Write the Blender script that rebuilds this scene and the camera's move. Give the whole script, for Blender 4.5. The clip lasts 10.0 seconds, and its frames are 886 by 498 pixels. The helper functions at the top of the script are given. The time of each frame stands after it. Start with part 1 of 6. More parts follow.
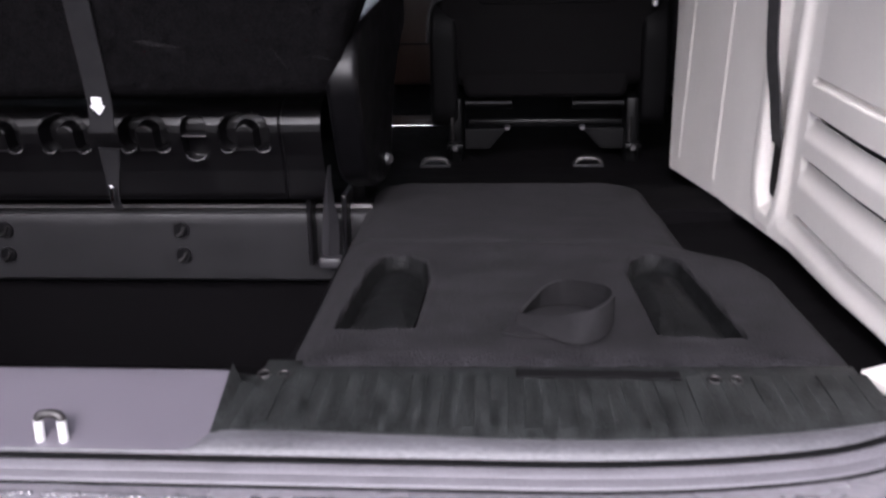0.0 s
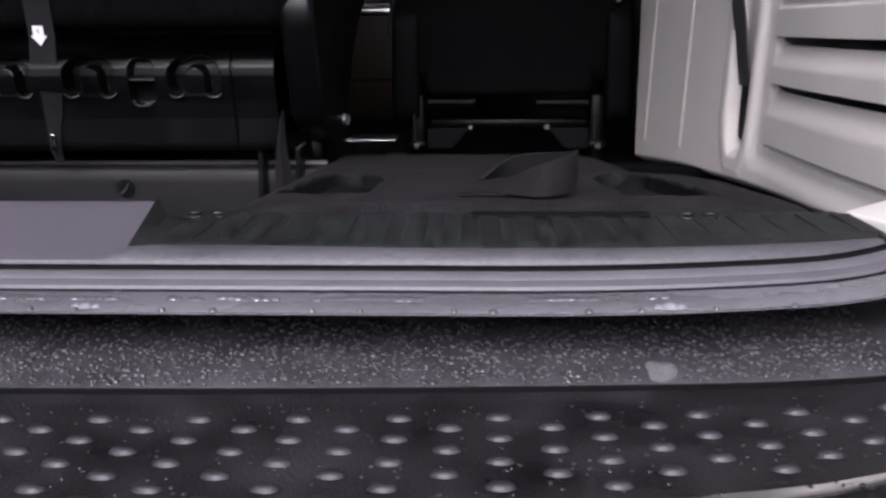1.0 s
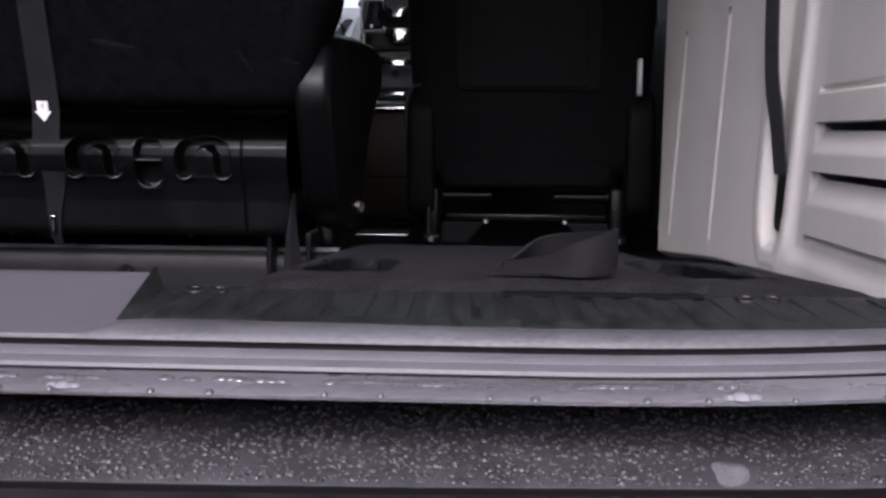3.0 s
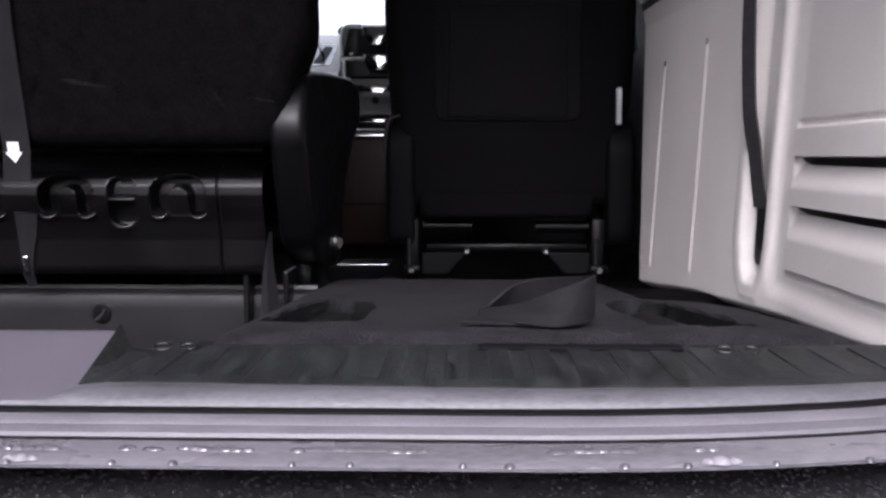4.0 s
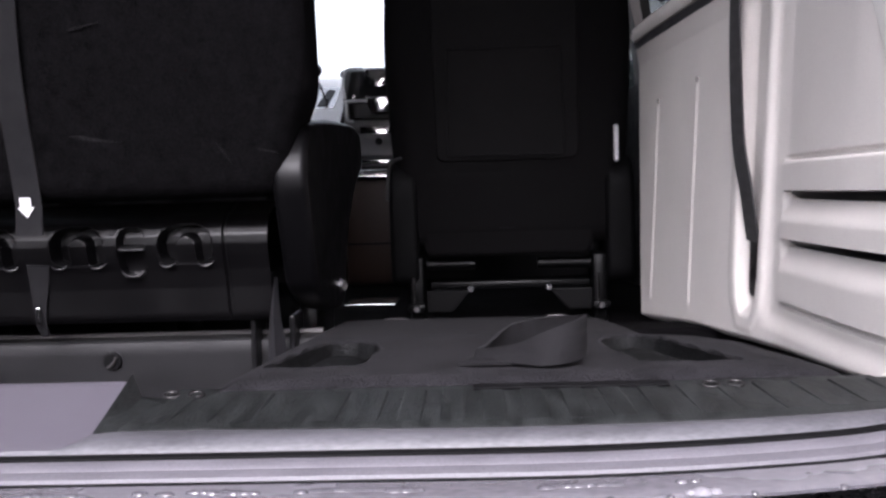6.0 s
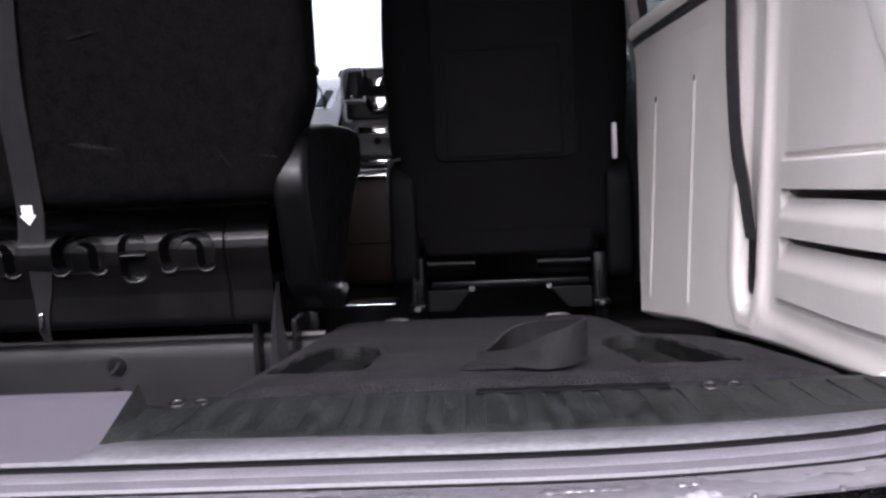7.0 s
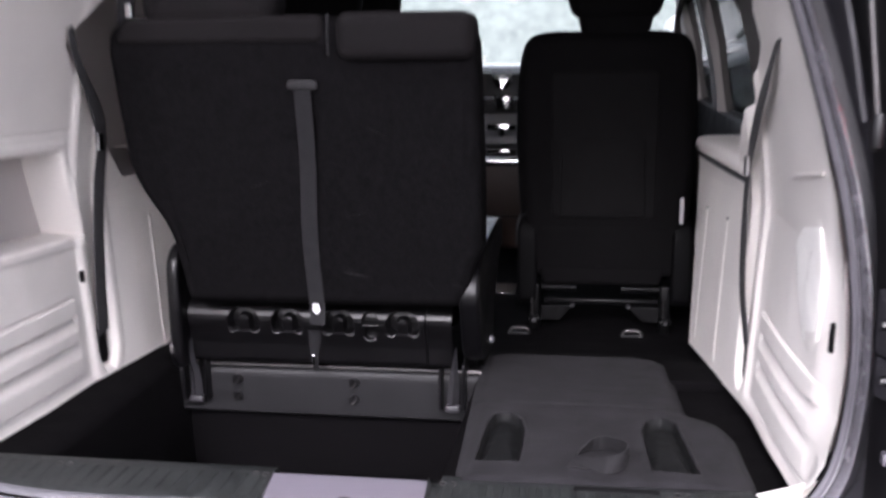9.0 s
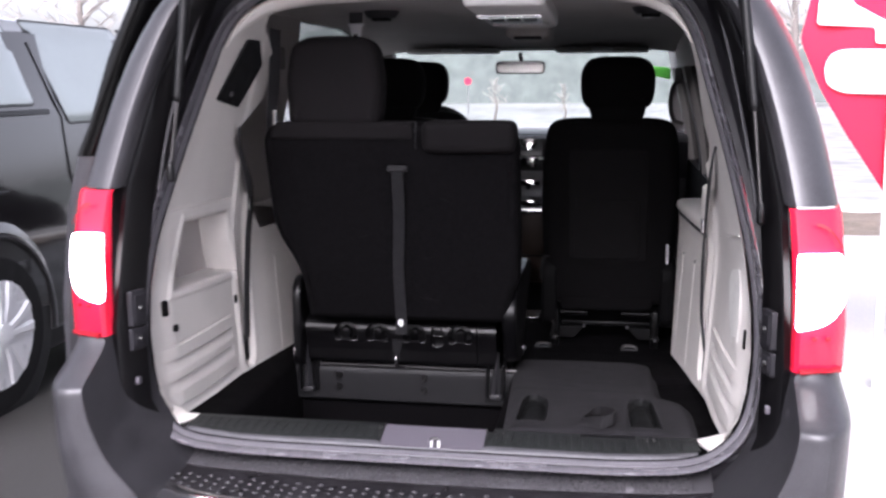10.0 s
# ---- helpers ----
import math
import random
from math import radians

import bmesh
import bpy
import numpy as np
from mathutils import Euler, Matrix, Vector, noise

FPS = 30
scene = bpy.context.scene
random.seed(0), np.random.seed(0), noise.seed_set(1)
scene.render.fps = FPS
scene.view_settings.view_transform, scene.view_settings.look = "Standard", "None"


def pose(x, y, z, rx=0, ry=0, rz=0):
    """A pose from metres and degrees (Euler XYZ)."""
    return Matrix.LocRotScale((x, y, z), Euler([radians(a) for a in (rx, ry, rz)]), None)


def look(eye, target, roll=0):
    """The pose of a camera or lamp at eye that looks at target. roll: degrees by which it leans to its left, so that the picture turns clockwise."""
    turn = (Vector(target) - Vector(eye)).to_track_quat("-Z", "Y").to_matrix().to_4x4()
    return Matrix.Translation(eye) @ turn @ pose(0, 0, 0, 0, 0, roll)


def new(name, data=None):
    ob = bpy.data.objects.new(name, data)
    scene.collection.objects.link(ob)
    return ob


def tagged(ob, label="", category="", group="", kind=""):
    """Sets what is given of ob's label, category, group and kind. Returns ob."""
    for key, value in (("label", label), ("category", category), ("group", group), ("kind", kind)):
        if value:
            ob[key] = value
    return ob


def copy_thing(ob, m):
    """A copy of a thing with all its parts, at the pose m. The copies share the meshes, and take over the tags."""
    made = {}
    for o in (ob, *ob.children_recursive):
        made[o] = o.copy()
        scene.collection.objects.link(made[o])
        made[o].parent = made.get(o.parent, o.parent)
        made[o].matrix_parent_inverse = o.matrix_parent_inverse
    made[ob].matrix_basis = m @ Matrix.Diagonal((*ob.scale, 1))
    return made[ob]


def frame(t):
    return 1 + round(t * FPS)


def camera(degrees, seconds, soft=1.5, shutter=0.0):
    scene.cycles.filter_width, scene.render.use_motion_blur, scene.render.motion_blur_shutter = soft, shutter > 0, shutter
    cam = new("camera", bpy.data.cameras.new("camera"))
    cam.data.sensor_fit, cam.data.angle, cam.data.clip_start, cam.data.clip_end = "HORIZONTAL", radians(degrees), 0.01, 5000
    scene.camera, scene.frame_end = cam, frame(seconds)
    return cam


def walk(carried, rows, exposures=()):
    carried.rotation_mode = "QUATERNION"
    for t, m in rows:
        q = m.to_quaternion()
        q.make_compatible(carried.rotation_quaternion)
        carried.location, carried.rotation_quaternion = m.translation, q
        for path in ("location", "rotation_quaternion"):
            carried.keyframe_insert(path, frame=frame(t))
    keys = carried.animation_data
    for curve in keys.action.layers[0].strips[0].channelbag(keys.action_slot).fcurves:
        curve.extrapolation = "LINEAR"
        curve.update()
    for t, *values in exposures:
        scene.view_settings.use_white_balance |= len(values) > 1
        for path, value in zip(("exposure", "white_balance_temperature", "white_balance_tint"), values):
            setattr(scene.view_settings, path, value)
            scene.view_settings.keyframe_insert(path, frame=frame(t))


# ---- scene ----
cam = camera(47.4, 10.0, soft=2.6, shutter=0.4)
PATH = [
    (0, (0.361, -0.765, 0.992), (0.202, 1.133, 0.381), -1.3),
    (0.5, (0.376, -0.798, 0.889), (0.227, 1.12, 0.342), -1.4),
    (1, (0.37, -0.752, 0.777), (0.275, 1.199, 0.349), -0.4),
    (1.5, (0.349, -0.707, 0.725), (0.232, 1.274, 0.473), 0.2),
    (2, (0.352, -0.691, 0.705), (0.215, 1.29, 0.472), 0.4),
    (2.5, (0.349, -0.687, 0.726), (0.221, 1.296, 0.494), 0.6),
    (4, (0.358, -0.662, 0.765), (0.279, 1.328, 0.582), -0.1),
    (4.5, (0.356, -0.679, 0.774), (0.239, 1.312, 0.623), -0.5),
    (5, (0.358, -0.678, 0.773), (0.234, 1.315, 0.652), -0.9),
    (5.5, (0.37, -0.685, 0.774), (0.261, 1.309, 0.663), -1.3),
    (7, (0.37, -0.699, 0.782), (0.274, 1.295, 0.662), -2.5),
    (7.3, (0.355, -0.709, 0.812), (0.247, 1.285, 0.701), -2.4),
    (7.5, (0.346, -0.735, 0.851), (0.226, 1.254, 0.686), -1.6),
    (7.7, (0.339, -0.753, 0.938), (0.218, 1.206, 0.552), -0.5),
    (8, (0.358, -0.829, 1.055), (0.194, 1.087, 0.506), -0.4),
    (8.5, (0.386, -1.042, 1.228), (0.06, 0.827, 0.594), -0.6),
    (8.7, (0.382, -1.193, 1.271), (0.05, 0.702, 0.723), -0.2),
    (9, (0.373, -1.505, 1.33), (0.085, 0.433, 0.932), -0.6),
    (9.2, (0.375, -1.692, 1.405), (0.083, 0.252, 1.038), -1.1),
    (9.5, (0.404, -1.977, 1.448), (0.101, -0.024, 1.14), -1.1),
    (10, (0.418, -2.404, 1.508), (0.091, -0.459, 1.176), -0.3),
]
EXPOSURES = [(t, e, 6100, 21) for t, e in ((0.0, 1.55), (0.5, 1.4), (1.0, 0.9), (1.6, 0.7), (2.5, 0.75), (4.0, 1.34), (4.5, 1.36), (5.0, 1.5), (5.5, 1.62), (7.0, 1.6), (7.5, 1.75), (8.0, 1.72), (8.5, 1.78), (9.2, 2.06), (9.6, 2.16), (10.0, 1.50))]
walk(cam, [(t, look(eye, target, roll)) for t, eye, target, roll in PATH], EXPOSURES)

# ---- world and light: an overcast day ----
world = bpy.data.worlds.new("overcast_sky")
scene.world = world
world.use_nodes = True
wn = world.node_tree
sky = wn.nodes.new("ShaderNodeTexSky")
sky.sky_type = "NISHITA"
sky.sun_disc = False
sky.sun_elevation = radians(38)
sky.sun_rotation = radians(183)
sky.air_density, sky.dust_density = 1.0, 4.0
grey = wn.nodes.new("ShaderNodeHueSaturation")
grey.inputs["Saturation"].default_value = 0.22
wn.links.new(sky.outputs["Color"], grey.inputs["Color"])
wn.links.new(grey.outputs["Color"], wn.nodes["Background"].inputs["Color"])
wn.nodes["Background"].inputs["Strength"].default_value = 0.15
sun = new("sun", bpy.data.lights.new("sun", "SUN"))
sun.data.energy, sun.data.angle, sun.data.color = 1.2, radians(30), (1.0, 0.975, 0.95)
sun.matrix_world = look((-0.5, -9, 7.4), (0, 0.3, 0.8))


# ---- materials ----
def surf(name, col, rough=0.5, metal=0.0, vary=0.2, scale=6.0, fine=180.0, bump=0.15, depth=0.0006, coat=0.0, spec=0.5, sheen=0.0, stretch=(1, 1, 1), uneven=0.15):
    """A surface with broad stains, fine grain and a fine relief."""
    m = bpy.data.materials.new(name)
    m.use_nodes = True
    nt = m.node_tree
    b = nt.nodes["Principled BSDF"]
    tc = nt.nodes.new("ShaderNodeTexCoord")
    mp = nt.nodes.new("ShaderNodeMapping")
    mp.inputs["Scale"].default_value = stretch
    nt.links.new(tc.outputs["Object"], mp.inputs["Vector"])
    n1 = nt.nodes.new("ShaderNodeTexNoise")
    n1.inputs["Scale"].default_value, n1.inputs["Detail"].default_value = scale, 4
    n2 = nt.nodes.new("ShaderNodeTexNoise")
    n2.inputs["Scale"].default_value, n2.inputs["Detail"].default_value = fine, 3
    for n in (n1, n2):
        nt.links.new(mp.outputs["Vector"], n.inputs["Vector"])
    add = nt.nodes.new("ShaderNodeMath")
    add.operation = "ADD"
    nt.links.new(n1.outputs["Fac"], add.inputs[0])
    nt.links.new(n2.outputs["Fac"], add.inputs[1])
    ramp = nt.nodes.new("ShaderNodeMapRange")
    ramp.inputs["From Min"].default_value, ramp.inputs["From Max"].default_value = 0.6, 1.4
    ramp.inputs["To Min"].default_value, ramp.inputs["To Max"].default_value = 1 - vary, 1 + vary
    nt.links.new(add.outputs[0], ramp.inputs["Value"])
    mul = nt.nodes.new("ShaderNodeVectorMath")
    mul.operation = "SCALE"
    mul.inputs[0].default_value = col
    nt.links.new(ramp.outputs["Result"], mul.inputs["Scale"])
    nt.links.new(mul.outputs["Vector"], b.inputs["Base Color"])
    rr = nt.nodes.new("ShaderNodeMapRange")
    rr.inputs["From Min"].default_value, rr.inputs["From Max"].default_value = 0.3, 0.7
    rr.inputs["To Min"].default_value, rr.inputs["To Max"].default_value = max(0.02, rough * (1 - uneven)), min(1.0, rough * (1 + uneven))
    nt.links.new(n1.outputs["Fac"], rr.inputs["Value"])
    nt.links.new(rr.outputs["Result"], b.inputs["Roughness"])
    b.inputs["Metallic"].default_value = metal
    b.inputs["Specular IOR Level"].default_value = spec
    b.inputs["Coat Weight"].default_value = coat
    b.inputs["Coat Roughness"].default_value = 0.05
    b.inputs["Sheen Weight"].default_value = sheen
    if bump:
        bp = nt.nodes.new("ShaderNodeBump")
        bp.inputs["Strength"].default_value, bp.inputs["Distance"].default_value = bump, depth
        nt.links.new(n2.outputs["Fac"], bp.inputs["Height"])
        nt.links.new(bp.outputs["Normal"], b.inputs["Normal"])
    return m


def glow(name, col, strength, rough=0.2):
    m = surf(name, col, rough, vary=0.05, bump=0)
    b = m.node_tree.nodes["Principled BSDF"]
    b.inputs["Emission Color"].default_value = (*col, 1)
    b.inputs["Emission Strength"].default_value = strength
    return m


def pane_glass(name, tint, rough=0.02):
    m = bpy.data.materials.new(name)
    m.use_nodes = True
    b = m.node_tree.nodes["Principled BSDF"]
    b.inputs["Base Color"].default_value = (*tint, 1)
    b.inputs["Roughness"].default_value = rough
    b.inputs["Transmission Weight"].default_value = 1.0
    b.inputs["IOR"].default_value = 1.05
    return m


BEIGE = surf("beige_grained_plastic", (0.68, 0.645, 0.61), 0.55, vary=0.12, scale=5, fine=700, bump=0.25, depth=0.0004)
BEIGE_PALE = surf("pale_beige_plastic", (0.84, 0.82, 0.78), 0.5, vary=0.08, scale=30, fine=600, bump=0.15)
# beige trim of the dim cabin, its shade put into the colour
BEIGE_SHADE = surf("shaded_beige_trim", (0.13, 0.12, 0.115), 0.9, vary=0.08, fine=900, bump=0.3)
TRIM_GREY = surf("grey_quarter_cloth", (0.40, 0.37, 0.355), 0.9, vary=0.1, fine=900, bump=0.3)
RECESS_SHADE = surf("shaded_beige_recess", (0.21, 0.195, 0.19), 0.9, vary=0.12, fine=900, bump=0.3)
HEADLINER = surf("grey_headliner_cloth", (0.50, 0.475, 0.465), 0.95, vary=0.10, fine=700, bump=0.35)
CARPET_BACK = surf("black_backing_carpet", (0.0036, 0.0033, 0.0037), 0.95, vary=0.9, scale=70, fine=260, bump=0.6, depth=0.0012, spec=0.03)
CARPET_GREY = surf("charcoal_carpet", (0.0148, 0.0140, 0.0157), 0.97, vary=0.8, scale=22, fine=420, bump=1.0, depth=0.003, spec=0.05, sheen=0.014)
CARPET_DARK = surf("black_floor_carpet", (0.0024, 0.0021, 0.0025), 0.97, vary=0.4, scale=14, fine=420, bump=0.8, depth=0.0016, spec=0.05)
SEAT_CLOTH = surf("black_seat_cloth", (0.0030, 0.0027, 0.0030), 0.9, vary=0.55, scale=14, fine=420, bump=0.5, spec=0.08)
SEAT_CLOTH_LIGHT = surf("dark_grey_seat_cloth", (0.0066, 0.0057, 0.0062), 0.9, vary=0.5, scale=14, fine=420, bump=0.5, spec=0.1)
PANEL_CLOTH = surf("dark_seat_back_panel", (0.0064, 0.0060, 0.0063), 0.9, vary=0.55, scale=14, fine=420, bump=0.4, spec=0.06)
BLACK_PLASTIC = surf("black_moulded_plastic", (0.0022, 0.0020, 0.0025), 0.33, vary=0.2, scale=20, fine=900, bump=0.16, spec=0.32)
DARK_PLASTIC = surf("dark_grey_grained_plastic", (0.0084, 0.0082, 0.0092), 0.5, spec=0.28, vary=0.35, scale=24, fine=600, bump=0.6, depth=0.0008)
SILL_PLASTIC = surf("scuffed_sill_plastic", (0.0158, 0.0172, 0.0171), 0.5, vary=0.95, scale=110, fine=600, bump=0.5, depth=0.001, spec=0.25, stretch=(1, 0.22, 1))
# much paler than the sill plastic: sky light on the rounded front is in the colour
LIP_PLASTIC = surf("worn_sky_paled_lip", (0.080, 0.078, 0.0865), 0.5, spec=0.5, vary=0.4, scale=40, fine=500, bump=0.4, stretch=(0.4, 1, 1))
POCKET = surf("pocket_glint_and_bar", (0.009, 0.0085, 0.0095), 0.3, vary=0.2, scale=30, fine=700, bump=0.05, spec=0.5)
SEAT_SIDE = surf("black_recliner_plastic", (0.0024, 0.0023, 0.0026), 0.6, vary=0.3, scale=20, fine=700, bump=0.3, spec=0.07)
HOUSING = surf("black_satin_housing", (0.0020, 0.0018, 0.0022), 0.36, vary=0.2, scale=20, fine=900, bump=0.2, spec=0.34)
SIDE_PLASTIC = surf("grained_black_side_cover", (0.0020, 0.0019, 0.0023), 0.36, vary=0.4, scale=40, fine=500, bump=0.4, depth=0.0008, spec=0.22)
TETHER = surf("black_tether_webbing", (0.008, 0.0077, 0.0088), 0.8, vary=0.2, scale=30, fine=900, bump=0.6, depth=0.0008, spec=0.2)
# body paint drawn paler here, for the sky the wet lip reflects
FLANGE = surf("wet_sky_paled_flange", (0.17, 0.162, 0.181), 0.26, metal=0.2, vary=0.3, scale=18, fine=300, bump=0.12, coat=1.0, spec=0.9, stretch=(0.4, 1, 1))
DULL_STEEL = surf("dull_steel", (0.075, 0.072, 0.072), 0.5, metal=1.0, vary=0.3, bump=0.1)
HINGE = surf("grey_hinge_plastic", (0.026, 0.025, 0.028), 0.45, vary=0.15, scale=20, fine=700, bump=0.2)
BRACKET = surf("sooty_steel_bracket", (0.0042, 0.0041, 0.0044), 0.6, vary=0.5, scale=60, fine=500, bump=0.4, spec=0.1)
SEAT_METAL = surf("black_seat_steel", (0.0022, 0.0022, 0.0024), 0.36, vary=0.3, scale=20, fine=500, bump=0.1, spec=0.12)
CUP = surf("worn_cup_plastic", (0.0052, 0.0054, 0.0056), 0.6, vary=0.9, scale=45, fine=260, bump=1.0, depth=0.002, spec=0.16)
GREY_PLASTIC = surf("silver_grey_plastic", (0.088, 0.080, 0.096), 0.42, spec=0.9, vary=0.06, scale=8, fine=1400, bump=0.15)
SEAL = surf("grey_seal_rubber", (0.105, 0.0995, 0.112), 0.5, spec=0.5, vary=0.25, scale=25, fine=600, bump=0.15)
RUBBER = surf("grey_black_rubber", (0.035, 0.034, 0.038), 0.55, vary=0.25, scale=25, fine=600, bump=0.2)
WEBBING = surf("charcoal_webbing", (0.0130, 0.0124, 0.0135), 0.8, vary=0.35, scale=40, fine=420, bump=1.0, depth=0.0015, stretch=(.4, .4, 4), spec=0.15)
BELT = surf("grey_belt_webbing", (0.042, 0.040, 0.042), 0.75, vary=0.15, scale=30, fine=900, bump=0.6, depth=0.0006, stretch=(1, 1, 3))
PAINT = surf("dark_graphite_paint", (0.048, 0.0465, 0.052), 0.48, metal=0.35, vary=0.35, scale=14, fine=420, bump=0.3, depth=0.0008, coat=0.3)
JAMB = surf("dark_jamb_paint", (0.022, 0.021, 0.0245), 0.42, metal=0.1, vary=0.3, scale=9, fine=600, bump=0.08, spec=0.22)
BUMPER_BLACK = surf("wet_black_bumper_plastic", (0.0145, 0.0132, 0.0152), 0.42, uneven=0.55, spec=0.4, vary=0.95, scale=16, fine=500, bump=0.5, depth=0.001)
WET_BEADS = surf("beaded_rain_water", (0.033, 0.031, 0.0345), 0.26, vary=0.6, scale=120, fine=900, bump=0.0, spec=0.55)
RUBBED = surf("pale_rubbed_plastic", (0.125, 0.121, 0.129), 0.5, vary=0.5, scale=120, fine=500, bump=0.3)
# paler than the pad, for the sky light on the dimple tops
DIMPLE = surf("wet_skylit_dimple_plastic", (0.027, 0.0255, 0.0285), 0.38, uneven=0.4, vary=0.6, scale=40, fine=500, bump=0.3, spec=0.45)
BUMPER_RIM = surf("wet_grimy_bumper_rim", (0.043, 0.041, 0.0455), 0.5, uneven=0.3, spec=0.55, vary=0.5, scale=30, fine=420, bump=0.3, depth=0.001)
CHROME = surf("worn_chrome", (0.75, 0.74, 0.74), 0.16, metal=1.0, vary=0.1, bump=0.02)
STEEL = surf("zinc_steel", (0.33, 0.32, 0.33), 0.35, metal=1.0, vary=0.2, bump=0.05)
WHITE_LABEL = surf("white_label", (0.85, 0.85, 0.86), 0.4, vary=0.03, bump=0)
PRINT = surf("grey_print", (0.35, 0.36, 0.40), 0.6, vary=0.03, bump=0)
RED_LENS = glow("lit_red_lens", (0.62, 0.012, 0.040), 0.22, 0.12)
WHITE_LENS = glow("lit_white_lens", (1.0, 0.97, 0.93), 5.0, 0.1)
RED_DARK = surf("dark_red_lens_band", (0.35, 0.01, 0.02), 0.15, vary=0.1, bump=0)
CLEAR = pane_glass("clear_windscreen_glass", (0.92, 0.97, 0.95))
TINT = pane_glass("privacy_glass", (0.30, 0.32, 0.32))
DIMMED_GLASS = pane_glass("dimmed_right_glass", (0.012, 0.014, 0.014))
BRIGHT_STEEL = surf("bright_lit_steel", (0.85, 0.84, 0.84), 0.5, metal=0.6, vary=0.1, bump=0.05)
BROWN = surf("brown_console_plastic", (0.055, 0.032, 0.026), 0.5, vary=0.15, bump=0.1)
DASH_GREY = surf("pale_dash_plastic", (0.5, 0.5, 0.5), 0.5, vary=0.06, fine=900, bump=0.2)
STACK_GREY = surf("dark_dash_plastic", (0.14, 0.136, 0.14), 0.4, vary=0.08, fine=900, bump=0.15)
BLACK_GLASS = surf("black_tinted_glass", (0.004, 0.004, 0.004), 0.12, vary=0.1, bump=0, spec=0.2)
# flat black for trim and joints; also stands in for shade in gaps
MATTE_BLACK = surf("matte_black_and_gap_shade", (0.004, 0.0038, 0.0042), 0.8, vary=0.3, bump=0, spec=0.1)
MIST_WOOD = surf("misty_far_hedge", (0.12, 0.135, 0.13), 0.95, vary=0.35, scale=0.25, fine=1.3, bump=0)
MULCH = surf("brown_mulch", (0.20, 0.16, 0.13), 0.95, vary=0.5, scale=6, fine=60, bump=0.8, depth=0.01)
CONSOLE_GREY = surf("pale_grey_console", (0.62, 0.60, 0.59), 0.55, vary=0.08, fine=900, bump=0.2)
SCRATCH = surf("pale_scratch", (0.036, 0.037, 0.037), 0.8, vary=0.9, scale=150, fine=400, bump=0.2, spec=0.1)
PALE_SILVER = surf("pale_silver_plastic", (0.85, 0.85, 0.86), 0.3, metal=0.3, vary=0.05, bump=0.02)
SILVER_TRIM = surf("satin_silver_trim", (0.94, 0.93, 0.92), 0.13, metal=1.0, vary=0.06, bump=0.02)
DARK_BEADS = surf("dark_water_beads", (0.075, 0.071, 0.080), 0.08, vary=0.2, scale=120, fine=900, bump=0.0, spec=0.8)
PALE_WATER = surf("milky_water", (0.24, 0.23, 0.25), 0.08, vary=0.3, scale=200, fine=900, bump=0.0, spec=0.8)
SCUFF = surf("pale_scuff", (0.0085, 0.0080, 0.0086), 0.9, vary=0.9, scale=90, fine=300, bump=0.3, spec=0.05)
SCREEN = surf("black_screen_glass", (0.02, 0.02, 0.022), 0.08, vary=0.05, bump=0)
ASPHALT = surf("wet_asphalt", (0.046, 0.044, 0.042), 0.4, uneven=0.4, spec=0.45, vary=0.6, scale=0.7, fine=90, bump=0.5, depth=0.006)
REFLECTED_WALL = surf("dark_reflected_wall", (0.10, 0.095, 0.09), 0.9, vary=0.2, scale=0.8, fine=40, bump=0.3, depth=0.004)
# far paler than the asphalt, for the sky the wet ground reflects
FAR_LOT = surf("sky_paled_wet_lot", (0.36, 0.36, 0.35), 0.6, vary=0.6, scale=0.12, fine=1.5, bump=0)
CONCRETE = surf("pale_concrete", (0.55, 0.54, 0.53), 0.8, vary=0.12, scale=0.6, fine=60, bump=0.3, depth=0.004)
TYRE = surf("black_tyre_rubber", (0.012, 0.0115, 0.012), 0.8, spec=0.2, vary=0.3, scale=12, fine=200, bump=0.3)
ALLOY = surf("silver_alloy", (0.86, 0.86, 0.88), 0.3, metal=0.1, vary=0.12, bump=0.03)
DARK_PAINT = surf("charcoal_car_paint", (0.010, 0.009, 0.010), 0.12, metal=0.0, vary=0.1, bump=0, coat=0.8)
SILVER_PAINT = surf("silver_car_paint", (0.62, 0.62, 0.64), 0.35, metal=0.2, vary=0.05, bump=0, coat=0.8)
FLAG_RED = surf("red_flag_cloth", (0.70, 0.012, 0.055), 0.75, vary=0.12, scale=3, fine=400, bump=0.2)
FLAG_WHITE = surf("white_flag_cloth", (0.85, 0.85, 0.85), 0.75, vary=0.05, scale=3, fine=400, bump=0.2)
BARK = surf("grey_bark", (0.17, 0.15, 0.14), 0.9, vary=0.3)
TWIG = surf("bare_twigs", (0.34, 0.32, 0.30), 0.9, vary=0.3)
GREEN = surf("green_plastic", (0.12, 0.62, 0.06), 0.5, vary=0.05, bump=0)


# ---- mesh helpers ----
def thing(name, at, label, category, group="", kind=""):
    ob = new(name)
    ob.empty_display_size = 0.05
    ob.location = at
    return tagged(ob, label, category, group, kind)


def part(name, bm, material, parent=None, label="", smooth=None):
    """Links a bmesh, whose places are the world's, as one mesh under its parent."""
    bmesh.ops.recalc_face_normals(bm, faces=bm.faces[:])
    me = bpy.data.meshes.new(name)
    bm.to_mesh(me)
    bm.free()
    me.materials.append(material)
    if smooth is not None:
        for p in me.polygons:
            p.use_smooth = True
        me.set_sharp_from_angle(angle=radians(smooth))
    ob = new(name, me)
    if parent is not None:
        ob.parent = parent
        ob.matrix_parent_inverse = Matrix.Translation(-parent.location) if parent.data is None else Matrix.Identity(4)
    if label:
        tagged(ob, label)
    return ob


